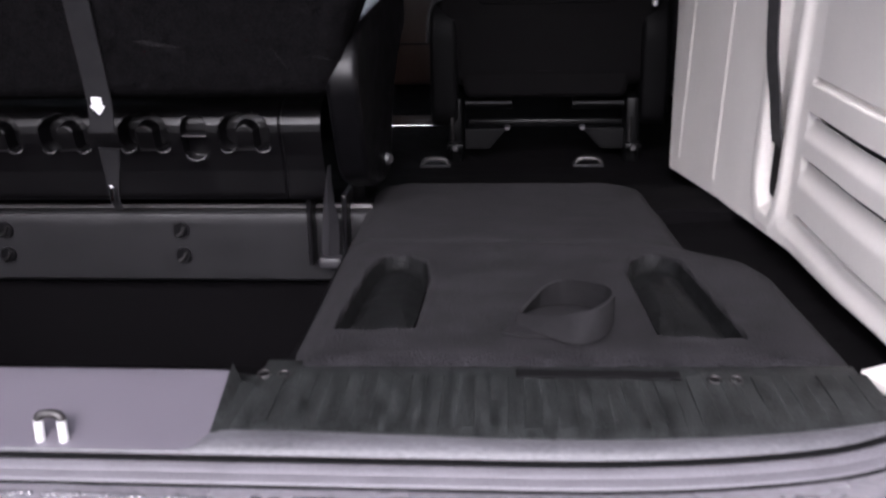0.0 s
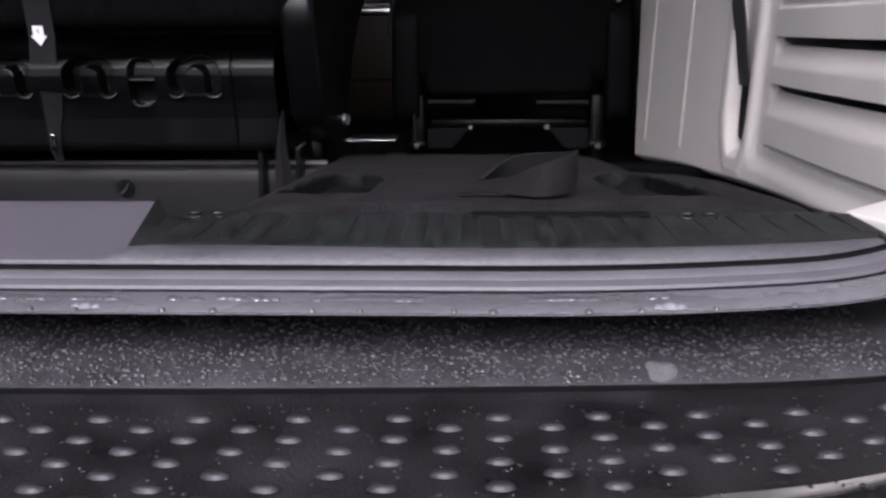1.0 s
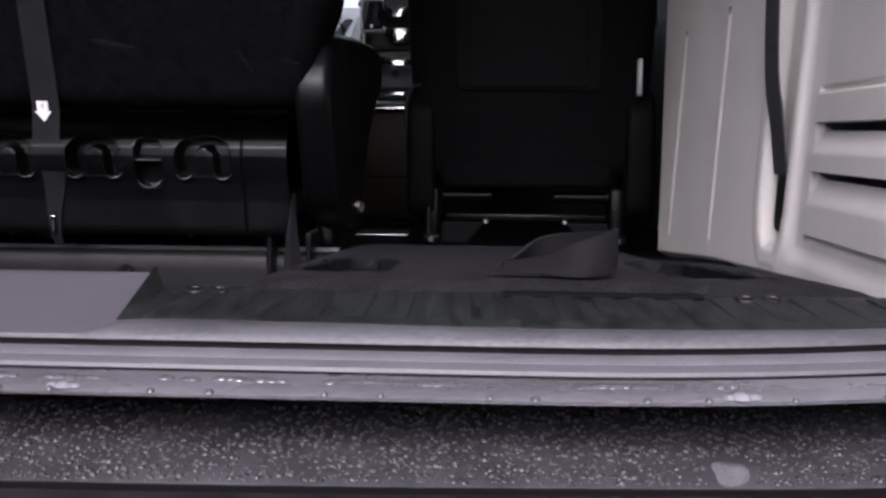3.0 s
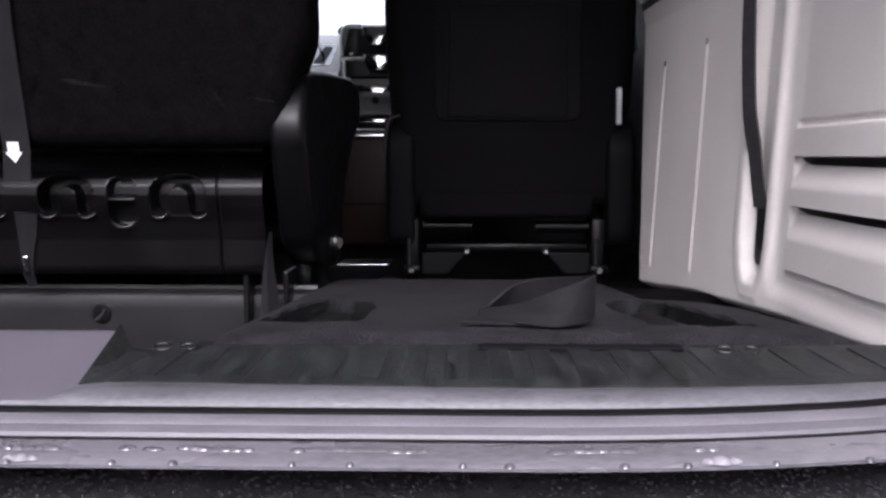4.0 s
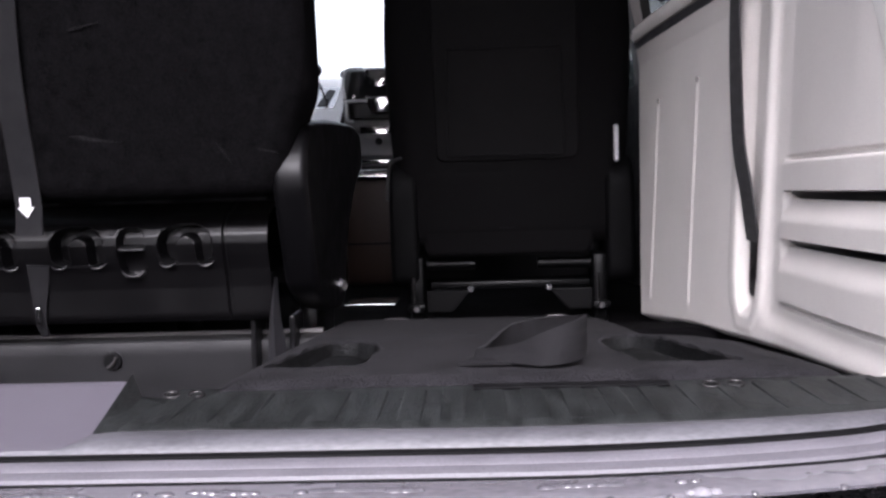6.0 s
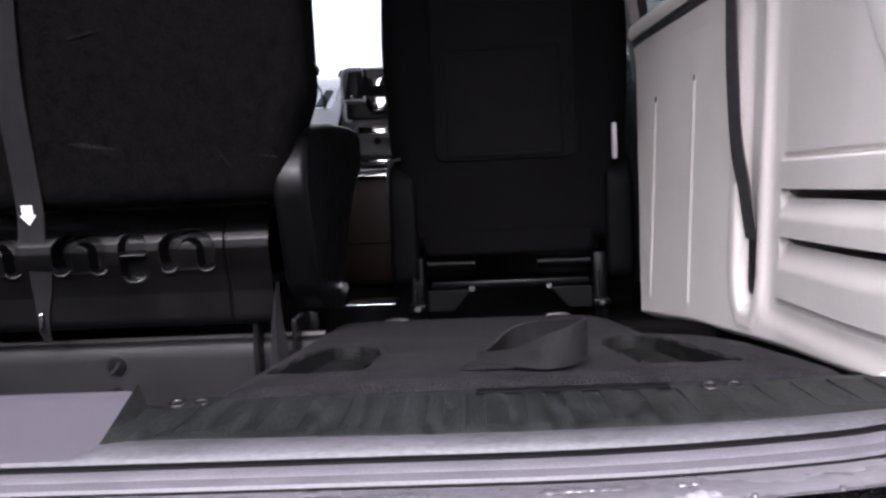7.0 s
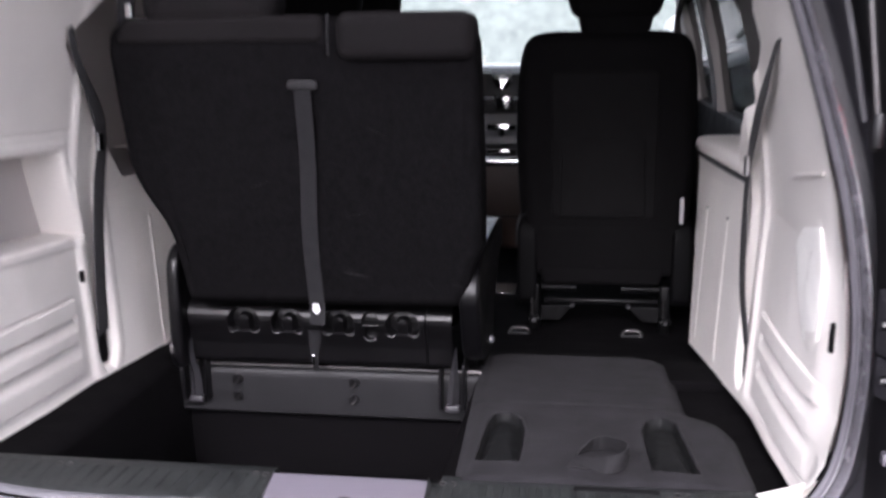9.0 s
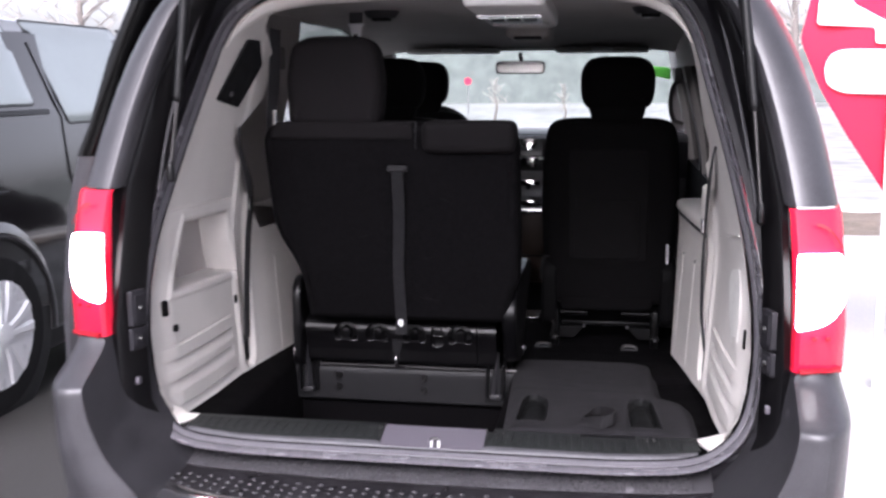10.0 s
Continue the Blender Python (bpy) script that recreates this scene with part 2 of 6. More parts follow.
def box(bm, x0, x1, y0, y1, z0, z1, r=0.0, seg=2, m=None):
    """A box, its edges rounded by r; m turns or moves it."""
    c = Matrix.Translation(((x0 + x1) / 2, (y0 + y1) / 2, (z0 + z1) / 2)) @ Matrix.Diagonal((x1 - x0, y1 - y0, z1 - z0, 1))
    vs = bmesh.ops.create_cube(bm, size=1.0, matrix=c)["verts"]
    if r:
        es = list({e for v in vs for e in v.link_edges})
        vs = bmesh.ops.bevel(bm, geom=es, offset=r, segments=seg, profile=0.5, affect="EDGES")["verts"]
    if m is not None:
        bmesh.ops.transform(bm, matrix=m, verts=list({v for v in vs}))
    return vs


def boxed(*a, **k):
    bm = bmesh.new()
    box(bm, *a, **k)
    return bm


def loft(bm, rings, closed=False, caps=False):
    """Quads between rings of equally many places."""
    rows = [[bm.verts.new(p) for p in ring] for ring in rings]
    n = len(rows[0])
    for a, b in zip(rows, rows[1:]):
        for i in range(n if closed else n - 1):
            j = (i + 1) % n
            bm.faces.new((a[i], a[j], b[j], b[i]))
    if caps:
        bm.faces.new(rows[0][::-1])
        bm.faces.new(rows[-1])
    return rows


def lofted(rings, closed=False, caps=False):
    bm = bmesh.new()
    loft(bm, rings, closed, caps)
    return bm


def tube(bm, path, r, n=10, caps=True):
    """A round bar along a path; r is a number, or one for each place."""
    path = [Vector(p) for p in path]
    rs = r if isinstance(r, (list, tuple)) else [r] * len(path)
    rings, side = [], None
    for i, p in enumerate(path):
        d = (path[min(i + 1, len(path) - 1)] - path[max(i - 1, 0)]).normalized()
        if side is None:
            side = d.orthogonal().normalized()
        side = (side - d * side.dot(d)).normalized()
        up = d.cross(side)
        rings.append([p + rs[i] * (math.cos(a) * side + math.sin(a) * up) for a in (2 * math.pi * k / n for k in range(n))])
    loft(bm, rings, True, caps)


def tubed(path, r, n=10):
    bm = bmesh.new()
    tube(bm, path, r, n)
    return bm


def ribbon(path, widths, normal_side, thick=0.0022):
    """Webbing along a path: normal_side gives the way across it at each place."""
    rings = []
    for i, p in enumerate(path):
        p = Vector(p)
        d = (Vector(path[min(i + 1, len(path) - 1)]) - Vector(path[max(i - 1, 0)])).normalized()
        s = Vector(normal_side[i] if isinstance(normal_side, list) else normal_side)
        s = (s - d * s.dot(d)).normalized()
        n = d.cross(s)
        w = widths[i] if isinstance(widths, (list, tuple)) else widths
        rings.append([p + s * w / 2 + n * thick / 2, p + s * w * 0.3 + n * thick * 0.8, p - s * w * 0.3 + n * thick * 0.8, p - s * w / 2 + n * thick / 2,
                      p - s * w / 2 - n * thick / 2, p + s * w / 2 - n * thick / 2])
    return lofted(rings, True, True)


def smooth_path(points, n=6):
    """Catmull-Rom through the points."""
    pts = [Vector(p) for p in points]
    pts = [2 * pts[0] - pts[1]] + pts + [2 * pts[-1] - pts[-2]]
    out = []
    for i in range(1, len(pts) - 2):
        a, b, c, d = pts[i - 1 : i + 3]
        for k in range(n):
            t = k / n
            out.append(0.5 * (2 * b + (c - a) * t + (2 * a - 5 * b + 4 * c - d) * t * t + (3 * b - a - 3 * c + d) * t**3))
    return out + [pts[-2]]


def rpoly(pts, r, n=4):
    """A polygon in a plane with rounded corners."""
    out = []
    m = len(pts)
    for i in range(m):
        a, b, c = (Vector(pts[(i + k - 1) % m]) for k in range(3))
        q = r[i] if isinstance(r, (list, tuple)) else r
        q1, q2 = min(q, (a - b).length * 0.48), min(q, (c - b).length * 0.48)
        if q < 1e-5:
            out.append(b)
            continue
        p, s = b + (a - b).normalized() * q1, b + (c - b).normalized() * q2
        for k in range(n + 1):
            t = k / n
            out.append((1 - t) ** 2 * p + 2 * t * (1 - t) * b + t * t * s)
    return out


def inset(poly, d):
    """The polygon, counter-clockwise, moved inwards by d."""
    out = []
    m = len(poly)
    for i in range(m):
        a, b, c = (Vector(poly[(i + k - 1) % m]) for k in range(3))
        e, f = (b - a), (c - b)
        if e.length < 1e-7:
            e = f
        if f.length < 1e-7:
            f = e
        n1, n2 = Vector((-e.y, e.x)).normalized(), Vector((-f.y, f.x)).normalized()
        n = (n1 + n2)
        n = n.normalized() if n.length > 1e-6 else n1
        out.append(b + n * d / max(0.5, n.dot(n1)))
    return out


def slab(poly, place, t0, t1, r=0.01, n=3):
    """A plate of a counter-clockwise outline with rounded edges; place(u, v, t) gives the world's place at the depth t."""
    arc = [(r * (1 - math.sin(a)), r * (1 - math.cos(a))) for a in (math.pi / 2 * k / n for k in range(n + 1))]
    steps = [(i, t0 + t) for i, t in arc] + [(i, t1 - t) for i, t in arc[::-1]]
    outlines = [(inset(poly, i), t) for i, t in steps]
    m = len(poly)
    turn = [(Vector(poly[(i + 1) % m]) - Vector(poly[i])).cross(Vector(poly[(i + 2) % m]) - Vector(poly[(i + 1) % m])) for i in range(m)]
    bm = bmesh.new()
    if min(turn) < -1e-7:
        loft(bm, [[place(p.x, p.y, t) for p in o] for o, t in outlines], True, True)
        return bm
    # convex: rings drawn in to the middle, and a fan, so that bent plates stay smooth
    for k in (0, -1):
        o, t = outlines[k if k else 0]
        c = sum((Vector(p) for p in o), Vector((0, 0))) / m
        more = [([c + (Vector(p) - c) * f for p in o], t) for f in (.75, .5, .25)]
        outlines = more[::-1] + outlines if k == 0 else outlines + more
    rows = loft(bm, [[place(p.x, p.y, t) for p in o] for o, t in outlines], True)
    for row, flip in ((rows[0], True), (rows[-1], False)):
        mid = bm.verts.new(sum((v.co for v in row), Vector()) / m)
        for i in range(m):
            bm.faces.new((row[i], row[(i + 1) % m], mid))
    return bm


def lerp(a, b, t):
    return a + (b - a) * t


def table(z, rows):
    """Straight-line value of a row list (key, value)."""
    if z <= rows[0][0]:
        return rows[0][1]
    for (a, u), (b, v) in zip(rows, rows[1:]):
        if z <= b:
            return u + (v - u) * (z - a) / (b - a)
    return rows[-1][1]


def step(a, b, x):
    t = min(1.0, max(0.0, (x - a) / (b - a)))
    return t * t * (3 - 2 * t)


# ---- ground ----
bm = bmesh.new()
bmesh.ops.create_grid(bm, x_segments=60, y_segments=60, size=2500)
ground = tagged(part("ground", bm, ASPHALT), "wet dark asphalt of a car park", "ground", kind="structure")
bm = bmesh.new()
box(bm, 1.12, 30, -20, 7.0, -0.05, 0.012)
pavement = tagged(part("pavement", bm, CONCRETE), "pale wet concrete apron beside the van", "pavement", kind="structure")
tagged(part("pavement", boxed(-60, 60, 9.0, 400, -0.05, 0.014), FAR_LOT), "wet lot ahead of the van, paled for its sky sheen", "pavement", kind="structure")

bed = thing("planting_bed", (7, 7.7, 0), "brown mulch bed with a concrete kerb", "planting bed", kind="structure")
bm = bmesh.new()
bmesh.ops.create_grid(bm, x_segments=90, y_segments=16, size=1.0, matrix=Matrix.Translation((7.2, 7.75, .10)) @ Matrix.Diagonal((5.6, 1.0, 1, 1)))
for v in bm.verts:
    v.co.z += .05 * noise.noise(v.co * 2.2) + .03 * noise.noise(v.co * 9)
part("mulch", bm, MULCH, bed, smooth=60)
part("kerb", boxed(1.5, 12.9, 6.58, 6.74, .0, .15, r=.02), CONCRETE, bed, "pale concrete kerb", 40)
part("kerb", boxed(1.5, 12.9, 8.76, 8.92, .0, .15, r=.02), CONCRETE, bed, smooth=40)

# ---- the van: shell ----
van = thing("minivan", (0, 1.2, 0), "dark graphite minivan with its tailgate open and beige load bay", "car")

# the edge of the load opening, from the middle of the sill round to the middle of the roof: x, z, y
EDGE = [(0, .629, -.1315), (.15, .629, -.1315), (.3, .629, -.1312), (.42, .629, -.1295), (.52, .630, -.120), (.6, .632, -.102), (.655, .641, -.076), (.7, .664, -.044), (.732, .703, -.016),
        (.75, .77, 0), (.756, .86, 0), (.752, .97, .01), (.735, 1.1, .035), (.705, 1.24, .085), (.67, 1.38, .135), (.635, 1.51, .185), (.602, 1.62, .23),
        (.555, 1.69, .258), (.47, 1.735, .276), (.3, 1.755, .285), (0, 1.762, .29)]
fine = smooth_path([Vector((x, y, z)) for x, z, y in EDGE], 4)
RIM = [Vector((-p.x * 1.012, p.y, p.z)) for p in fine[::-1]] + fine[1:]
OUT = []
for i, p in enumerate(RIM):
    d = RIM[min(i + 1, len(RIM) - 1)] - RIM[max(i - 1, 0)]
    OUT.append(Vector((d.z, 0, -d.x)).normalized())
if OUT[len(OUT) // 2].z > 0:
    OUT = [-o for o in OUT]


def around(steps):
    """Rings that follow the load opening; steps: out from the opening and to the rear, for the sides and for the sill."""
    rings = []
    for (o, r), (o2, r2) in steps:
        ring = []
        for p, n in zip(RIM, OUT):
            s = step(0.60, 0.74, abs(p.x)) if p.z < 0.8 else 1.0
            ring.append(p + n * lerp(o2, o, s) + Vector((0, -lerp(r2, r, s), 0)))
        rings.append(ring)
    return rings


def same(*rows):
    return [(a, a) for a in rows]


part("weatherstrip", lofted(around(same((.006, -.010), (.0015, .001), (.0025, .005), (.0045, .0095), (.0058, .0105), (.0066, .0150), (.0082, .0180), (.0105, .0190), (.014, .008)))), SEAL, van, "grey rubber seal round the opening", 30)
# black strips over the grooves, in place of the shade inside them
for rows in (((-.0005, -.003), (.0005, .0022), (.0022, .0030)), ((.0104, .0186), (.0100, .0214), (.0114, .0228))):
    part("seal_groove", lofted(around(same(*rows))), MATTE_BLACK, van, smooth=40)
part("opening_flange", lofted(around(same((.0145, .006), (.0108, .0205), (.0113, .0245), (.0135, .0360), (.0152, .0440), (.0168, .0468), (.0188, .0460), (.0205, .040), (.0215, .022), (.030, .004)))), FLANGE, van, "wet painted flange with a rolled lip, paled for sky sheen", 50)
part("jamb", lofted(around([((.026, .02), (.026, .0)), ((.042, .022), (.034, -.05)), ((.052, .035), (.045, -.075)), ((.056, .075), (.06, -.08)), ((.064, .085), (.072, -.08)), ((.068, .14), (.082, -.08)), ((.075, .20), (.088, -.08)), ((.105, .21), (.095, -.08))])), JAMB, van, "dark painted body jamb", 35)

# load sill: ribbed plastic with a recessed plate in the middle


def bow(x):
    return 0.08 * x * x + 0.6 * max(0.0, abs(x) - 0.5) ** 2


def sill_bow(x):
    return .0025 + 1.1 * max(0.0, abs(x) - .3) ** 3


def lip_y(x):
    """Rear edge of the pale lip; it swings forward round the corner of the latch plate."""
    return table(abs(x), [(.110, -.1276), (.1175, -.1266), (.1220, -.1236), (.1252, -.1180), (.1272, -.1110), (.130, -.1060), (.140, -.1050), (.19, -.1050), (.35, -.1125), (.65, -.1140)])


def sill_piece(x0, x1, n):
    rings = []
    for i in range(n + 1):
        x = lerp(x0, x1, i / n)
        b = sill_bow(x)
        rings.append([(x, .055, .585), (x, .036, .615), (x, .030, .632), (x, .022, .6375), (x, -.008 + b * .2, .6385), (x, lip_y(x) + .0045 + b, .6380), (x, lip_y(x) + .0005 + b, .6368), (x, lip_y(x) - .002 + b, .62), (x, -.03 + b, .585)])
    return lofted(rings, True, True)


def sill_lip(x0, x1, n, plate=False):
    """The worn front lip, paled for the sky it faces, or the narrow one before the latch plate."""
    rings = []
    for i in range(n + 1):
        x = lerp(x0, x1, i / n)
        y, b = (-.1272 if plate else lip_y(x)), sill_bow(x)
        front, up = min(-.126, y - .0008), step(.110, .131, abs(x))
        back = [(y, .6295), (y - .0004, .6312), (front, .6318)] if plate else [(y, lerp(.6295, .6315, up)), (y - .0004, lerp(.6312, .6366, up)), (lerp(y, front, .6), lerp(.6316, .6370, up)), (front, lerp(.6318, .6352, up))]
        rings.append([(x, v + b, z) for v, z in back + [(-.1290, .6318), (-.1305, .629), (-.1305, .618), (-.11, .60), (-.095, .61)]])
    return lofted(rings, True, True)


sill = thing("load_sill", (0, 0, .6), "scuffed dark plastic load sill with ribs and a grey latch plate", "sill", kind="structure")
part("sill_trim", sill_piece(.142, .632, 24), SILL_PLASTIC, sill, smooth=40)
part("sill_trim", sill_piece(-.642, -.138, 24), SILL_PLASTIC, sill, smooth=40)
part("sill_lip", sill_lip(.110, .632, 80), LIP_PLASTIC, sill, "worn lip, paled for the sky it faces", 40)
part("sill_lip", sill_lip(-.642, -.110, 80), LIP_PLASTIC, sill, "worn lip, paled for the sky it faces", 40)
rings = []
for k in range(29):
    x = lerp(-.167, .172, k / 28)
    f = step(.135, .117, abs(x))
    rings.append([(x, .035, .575), (x, .015, .610)] + [(x, y, lerp(.6378, z, f)) for y, z in ((-.010, .640), (-.028, .651), (-.038, .6535))] + [(x, -.048, .632), (x, -.046, .58), (x, .0, .55)])
part("sill_bridge", lofted(rings, True, True), SILL_PLASTIC, sill, smooth=40)
# recessed plate with slanting cheeks
plate = rpoly([(-.126, -.1280), (.128, -.1280), (.128, -.040), (-.126, -.040)], [.004, .004, .006, .006], 4)
part("latch_plate", slab(plate, lambda u, v, t: Vector((u, v + sill_bow(u), .6330 + .285 * (v + .119) + t)), -.012, .0, .001), GREY_PLASTIC, sill, "silver-grey recessed latch plate", 40)
part("plate_lip", sill_lip(-.1102, .1102, 8, True), LIP_PLASTIC, sill, smooth=40)
for s in (-1, 1):
    rings = []
    for i in range(21):
        v = lerp(-.1100, -.034, i / 20)
        xe = (.127 if s > 0 else .125) + .002 * (-.04 - v) / .068
        zp = .6325 + .285 * (v + .119)
        rings.append([(s * (xe - .004), v + sill_bow(xe), .60), (s * (xe - .001), v + sill_bow(xe), zp - .004), (s * xe, v + sill_bow(xe), zp + .0022), (s * (xe + .006), v + sill_bow(xe), max(.6362, lerp(zp, .637, .7))), (s * max(.150, xe + .016), v + sill_bow(.16), .6364), (s * .160, v + sill_bow(.17), .630), (s * .160, v + sill_bow(.17), .60)])
    part("plate_cheek", lofted(rings, True, True), SILL_PLASTIC, sill, smooth=45)
# one steel loop: dark bend and bright prongs follow how light strikes it
loop = part("striker_loop", tubed(smooth_path([(.002, -.116, .648), (.0030, -.1155, .6515), (.007, -.115, .6535), (.015, -.115, .6535), (.019, -.1155, .6515), (.020, -.116, .648)], 4), .0036, 10), DULL_STEEL, sill, "steel latch loop, bend dark and prongs bright for their light", 40)
for x in (.002, .020):
    part("prong", tubed([(x, -.116, .62), (x, -.116, .649)], .0038, 12), BRIGHT_STEEL, loop, "prong brightened for its glint", 40)
# ribs and wire clips
rib = None
for s, x0, n in ((1, .1588, 19), (-1, -.1588, 19)):
    for k in range(n):
        x = x0 + s * k * .0262
        y0, y1 = -.010 + .3 * sill_bow(x), lip_y(x) + .009 + sill_bow(x)
        bm = bmesh.new()
        loft(bm, [[(x - .0085, y0, .638), (x - .0075, y0, .6398), (x + .006, y0, .6398), (x + .008, y0, .638)], [(x - .0085 + .002, y1, .6372), (x - .0075 + .002, y1 + .004, .6384), (x + .006 + .002, y1 + .004, .6384), (x + .008 + .002, y1, .6372)]], True, True)
        part("rib", bm, SILL_PLASTIC, sill)
random.seed(12)
bm = bmesh.new()
for _ in range(230):
    x, y, a, l = random.choice((1, 1, -1)) * random.uniform(.16, .60), random.uniform(-.098, -.006), random.gauss(.9, .7), random.uniform(.004, .022) * random.random()
    w, c, d = random.uniform(.0004, .0011), math.cos(a) * l, math.sin(a) * l
    z = .6404 if abs((abs(x) - .1588 + .0075) % .0262 - .007) < .007 else .6387
    bm.faces.new([bm.verts.new((u, v + .8 * sill_bow(x), z)) for u, v in ((x - c - w, y - d), (x - c + w, y - d + w), (x + c + w * .4, y + d), (x + c - w * .4, y + d - w))])
scratches = part("scratches", bm, SCRATCH, sill, "pale scratches in the sill plastic")
scratches["kind"] = "stuff"
for x in (.155, .523, -.155, -.50):
    for d in (-.0085, .0085):
        ring = [(x + d + .0052 * math.cos(a), -.012 + .0042 * math.sin(a), .6402 + .0012 * math.sin(a)) for a in (2 * math.pi * i / 14 for i in range(15))]
        part("clip", tubed(ring, .0010, 8), DULL_STEEL, sill, "small dull wire clip", 60)
        part("clip_hole", tubed([(x + d, -.012, .638), (x + d, -.012, .6392)], .0046, 12), MATTE_BLACK, sill)

# rear bumper: rim, dimpled step pad, corners
bumper = thing("rear_bumper", (0, -.3, .3), "wet dark rear bumper with a dimpled step pad", "bumper", kind="structure")


def bumper_strip(prof, x0, x1, n):
    return lofted([[(x, y + bow(x) * k, z) for y, z, k in prof] for x in (lerp(x0, x1, i / n) for i in range(n + 1))])


RIM_TOP = [(-.050, .566), (-.062, .576), (-.076, .5805), (-.096, .5818), (-.118, .5808), (-.138, .5788), (-.152, .5773), (-.165, .5755), (-.178, .5725), (-.191, .5687)]
RIM_Z = [(-y, z) for y, z in RIM_TOP]
part("bumper_rim", bumper_strip([(y, z, 1) for y, z in RIM_TOP] + [(-.1918, .5680, 1), (-.1912, .5672, 1)], -.665, .665, 40), BUMPER_RIM, bumper, "grimy wet rim of the bumper top", 40)
part("rim_seam", bumper_strip([(-.1908, .5674, 1), (-.1906, .560, 1)], -.665, .665, 40), MATTE_BLACK, bumper, "dark seam between rim and pad")
# black strip stands in for the shade under the flange
part("gap_shade", bumper_strip([(-.04, .60, 1), (-.044, .552, 1), (-.048, .558, 1), (-.053, .568, 1)], -.665, .665, 40), MATTE_BLACK, bumper, "black strip in place of shade behind the rim", 40)
part("step_pad", bumper_strip([(-.1895, .5635, 1), (-.1940, .5632, 1), (-.198, .5622, 1), (-.206, .5617, 1), (-.27, .562, 1.6), (-.345, .5605, 2.6), (-.354, .558, 2.7)], -.665, .665, 30), BUMPER_BLACK, bumper, smooth=40)
part("bumper_edge_strip", bumper_strip([(-.352, .558, 2.7), (-.356, .5615, 2.7), (-.370, .560, 2.7), (-.376, .554, 2.6), (-.377, .53, 2.5)], -.665, .665, 40), SILVER_TRIM, bumper, "pale worn strip along the bumper edge", 40)
part("bumper_face", bumper_strip([(-.366, .553, 2.6), (-.377, .550, 1.8), (-.381, .541, 1.1), (-.384, .528, 1), (-.385, .50, 1), (-.395, .44, 1), (-.39, .36, 1), (-.37, .28, 1), (-.33, .24, 1), (-.1, .24, 1)], -.70, .70, 30), PAINT, bumper, smooth=60)
# pale rubbed mark on the rim
bm = bmesh.new()
rub = []
for k, h in ((1.0, -.0003), (.86, .0005), (.45, .0007)):
    ring = []
    for a in (2 * math.pi * i / 28 for i in range(28)):
        f = k * (1 + .10 * math.sin(3 * a + 1)) / (abs(math.cos(a)) ** 3.5 + abs(math.sin(a)) ** 3.5) ** (1 / 3.5)
        u, v = .474 + .0095 * f * math.cos(a), -.1795 + .0108 * f * math.sin(a)
        ring.append((u, v + bow(u), table(-v, RIM_Z) + h))
    rub.append(ring)
loft(bm, rub, True)
bm.verts.ensure_lookup_table()
bm.faces.new(bm.verts[-28:])
part("rub_mark", bm, RUBBED, bumper, "pale rubbed mark on the rim", 60)
# dimples: one dome shared by all
bm = bmesh.new()
rows = []
for k, (r, h) in enumerate(((1.0, 0.0), (.88, .42), (.66, .80), (.34, .98))):
    rows.append([(.0078 * r * math.cos(a), .0046 * r * math.sin(a), .0034 * h) for a in (2 * math.pi * i / 16 for i in range(16))])
loft(bm, rows, True)
bm.verts.ensure_lookup_table()
bm.faces.new(bm.verts[-16:])
first = part("dimple", bm, DIMPLE, bumper, smooth=80)
dome, many = first.data, 0
for row in range(9):
    for col in range(-18, 6):
        x = .375 + col * .0563 - (row % 2) * .0275
        y = -.2272 - row * .0147
        if abs(x) > .62 or y + bow(x) < -.345 + 2.6 * bow(x):
            continue
        if many == 0:
            ob = first
        else:
            ob = new("dimple", dome)
            ob.parent = bumper
            ob.matrix_parent_inverse = Matrix.Translation(-bumper.location)
        ob.location = (x, y + bow(x), .5618)
        many += 1
# water standing in drops on the rim, the lip and the pad
random.seed(4)
bm = bmesh.new()


def drop(bm, p, r, h, n=7, wide=1.0):
    top = bm.verts.new((p[0], p[1], p[2] + h))
    up = [bm.verts.new((p[0] + .72 * wide * r * math.cos(a), p[1] + .72 * r * math.sin(a), p[2] + .66 * h)) for a in (2 * math.pi * i / n for i in range(n))]
    low = [bm.verts.new((p[0] + wide * r * math.cos(a), p[1] + r * math.sin(a), p[2] - .0002)) for a in (2 * math.pi * i / n for i in range(n))]
    for i in range(n):
        j = (i + 1) % n
        bm.faces.new((up[i], up[j], top))
        bm.faces.new((low[i], low[j], up[j], up[i]))


for _ in range(9500):
    x, v = random.uniform(-.6, .62), random.random() ** .8
    y = lerp(-.070, -.190, v)
    if abs(x - .474) < .013 and y < -.164:
        continue
    r = random.choice((.0006, .0007, .0008, .001, .0012, .0014, .0016, .0020))
    drop(bm, (x, y + bow(x), table(-y, RIM_Z)), r, r * random.uniform(.5, .95), 7, random.uniform(.9, 1.5))
for _ in range(700):
    x, y = random.uniform(-.6, .62), random.uniform(-.345, -.196)
    drop(bm, (x, y + bow(x), .5617), random.uniform(.0006, .0017), random.uniform(.0003, .0007))
tagged(part("water_drops", bm, WET_BEADS, None, "", 80), "rain drops standing on the bumper", "water", kind="stuff")
bm = bmesh.new()
for _ in range(60):
    x = random.uniform(-.55, .6)
    y, z = random.choice(((-.1655, .6164), (-.1655, .6164), (-.1670, .6161)))
    for k in range(random.choice((1, 1, 2, 3, 5))):
        drop(bm, (x + k * .0058, y + sill_bow(x), z), random.uniform(.0016, .0026), random.uniform(.0012, .0019), 10, random.uniform(1.6, 2.8))
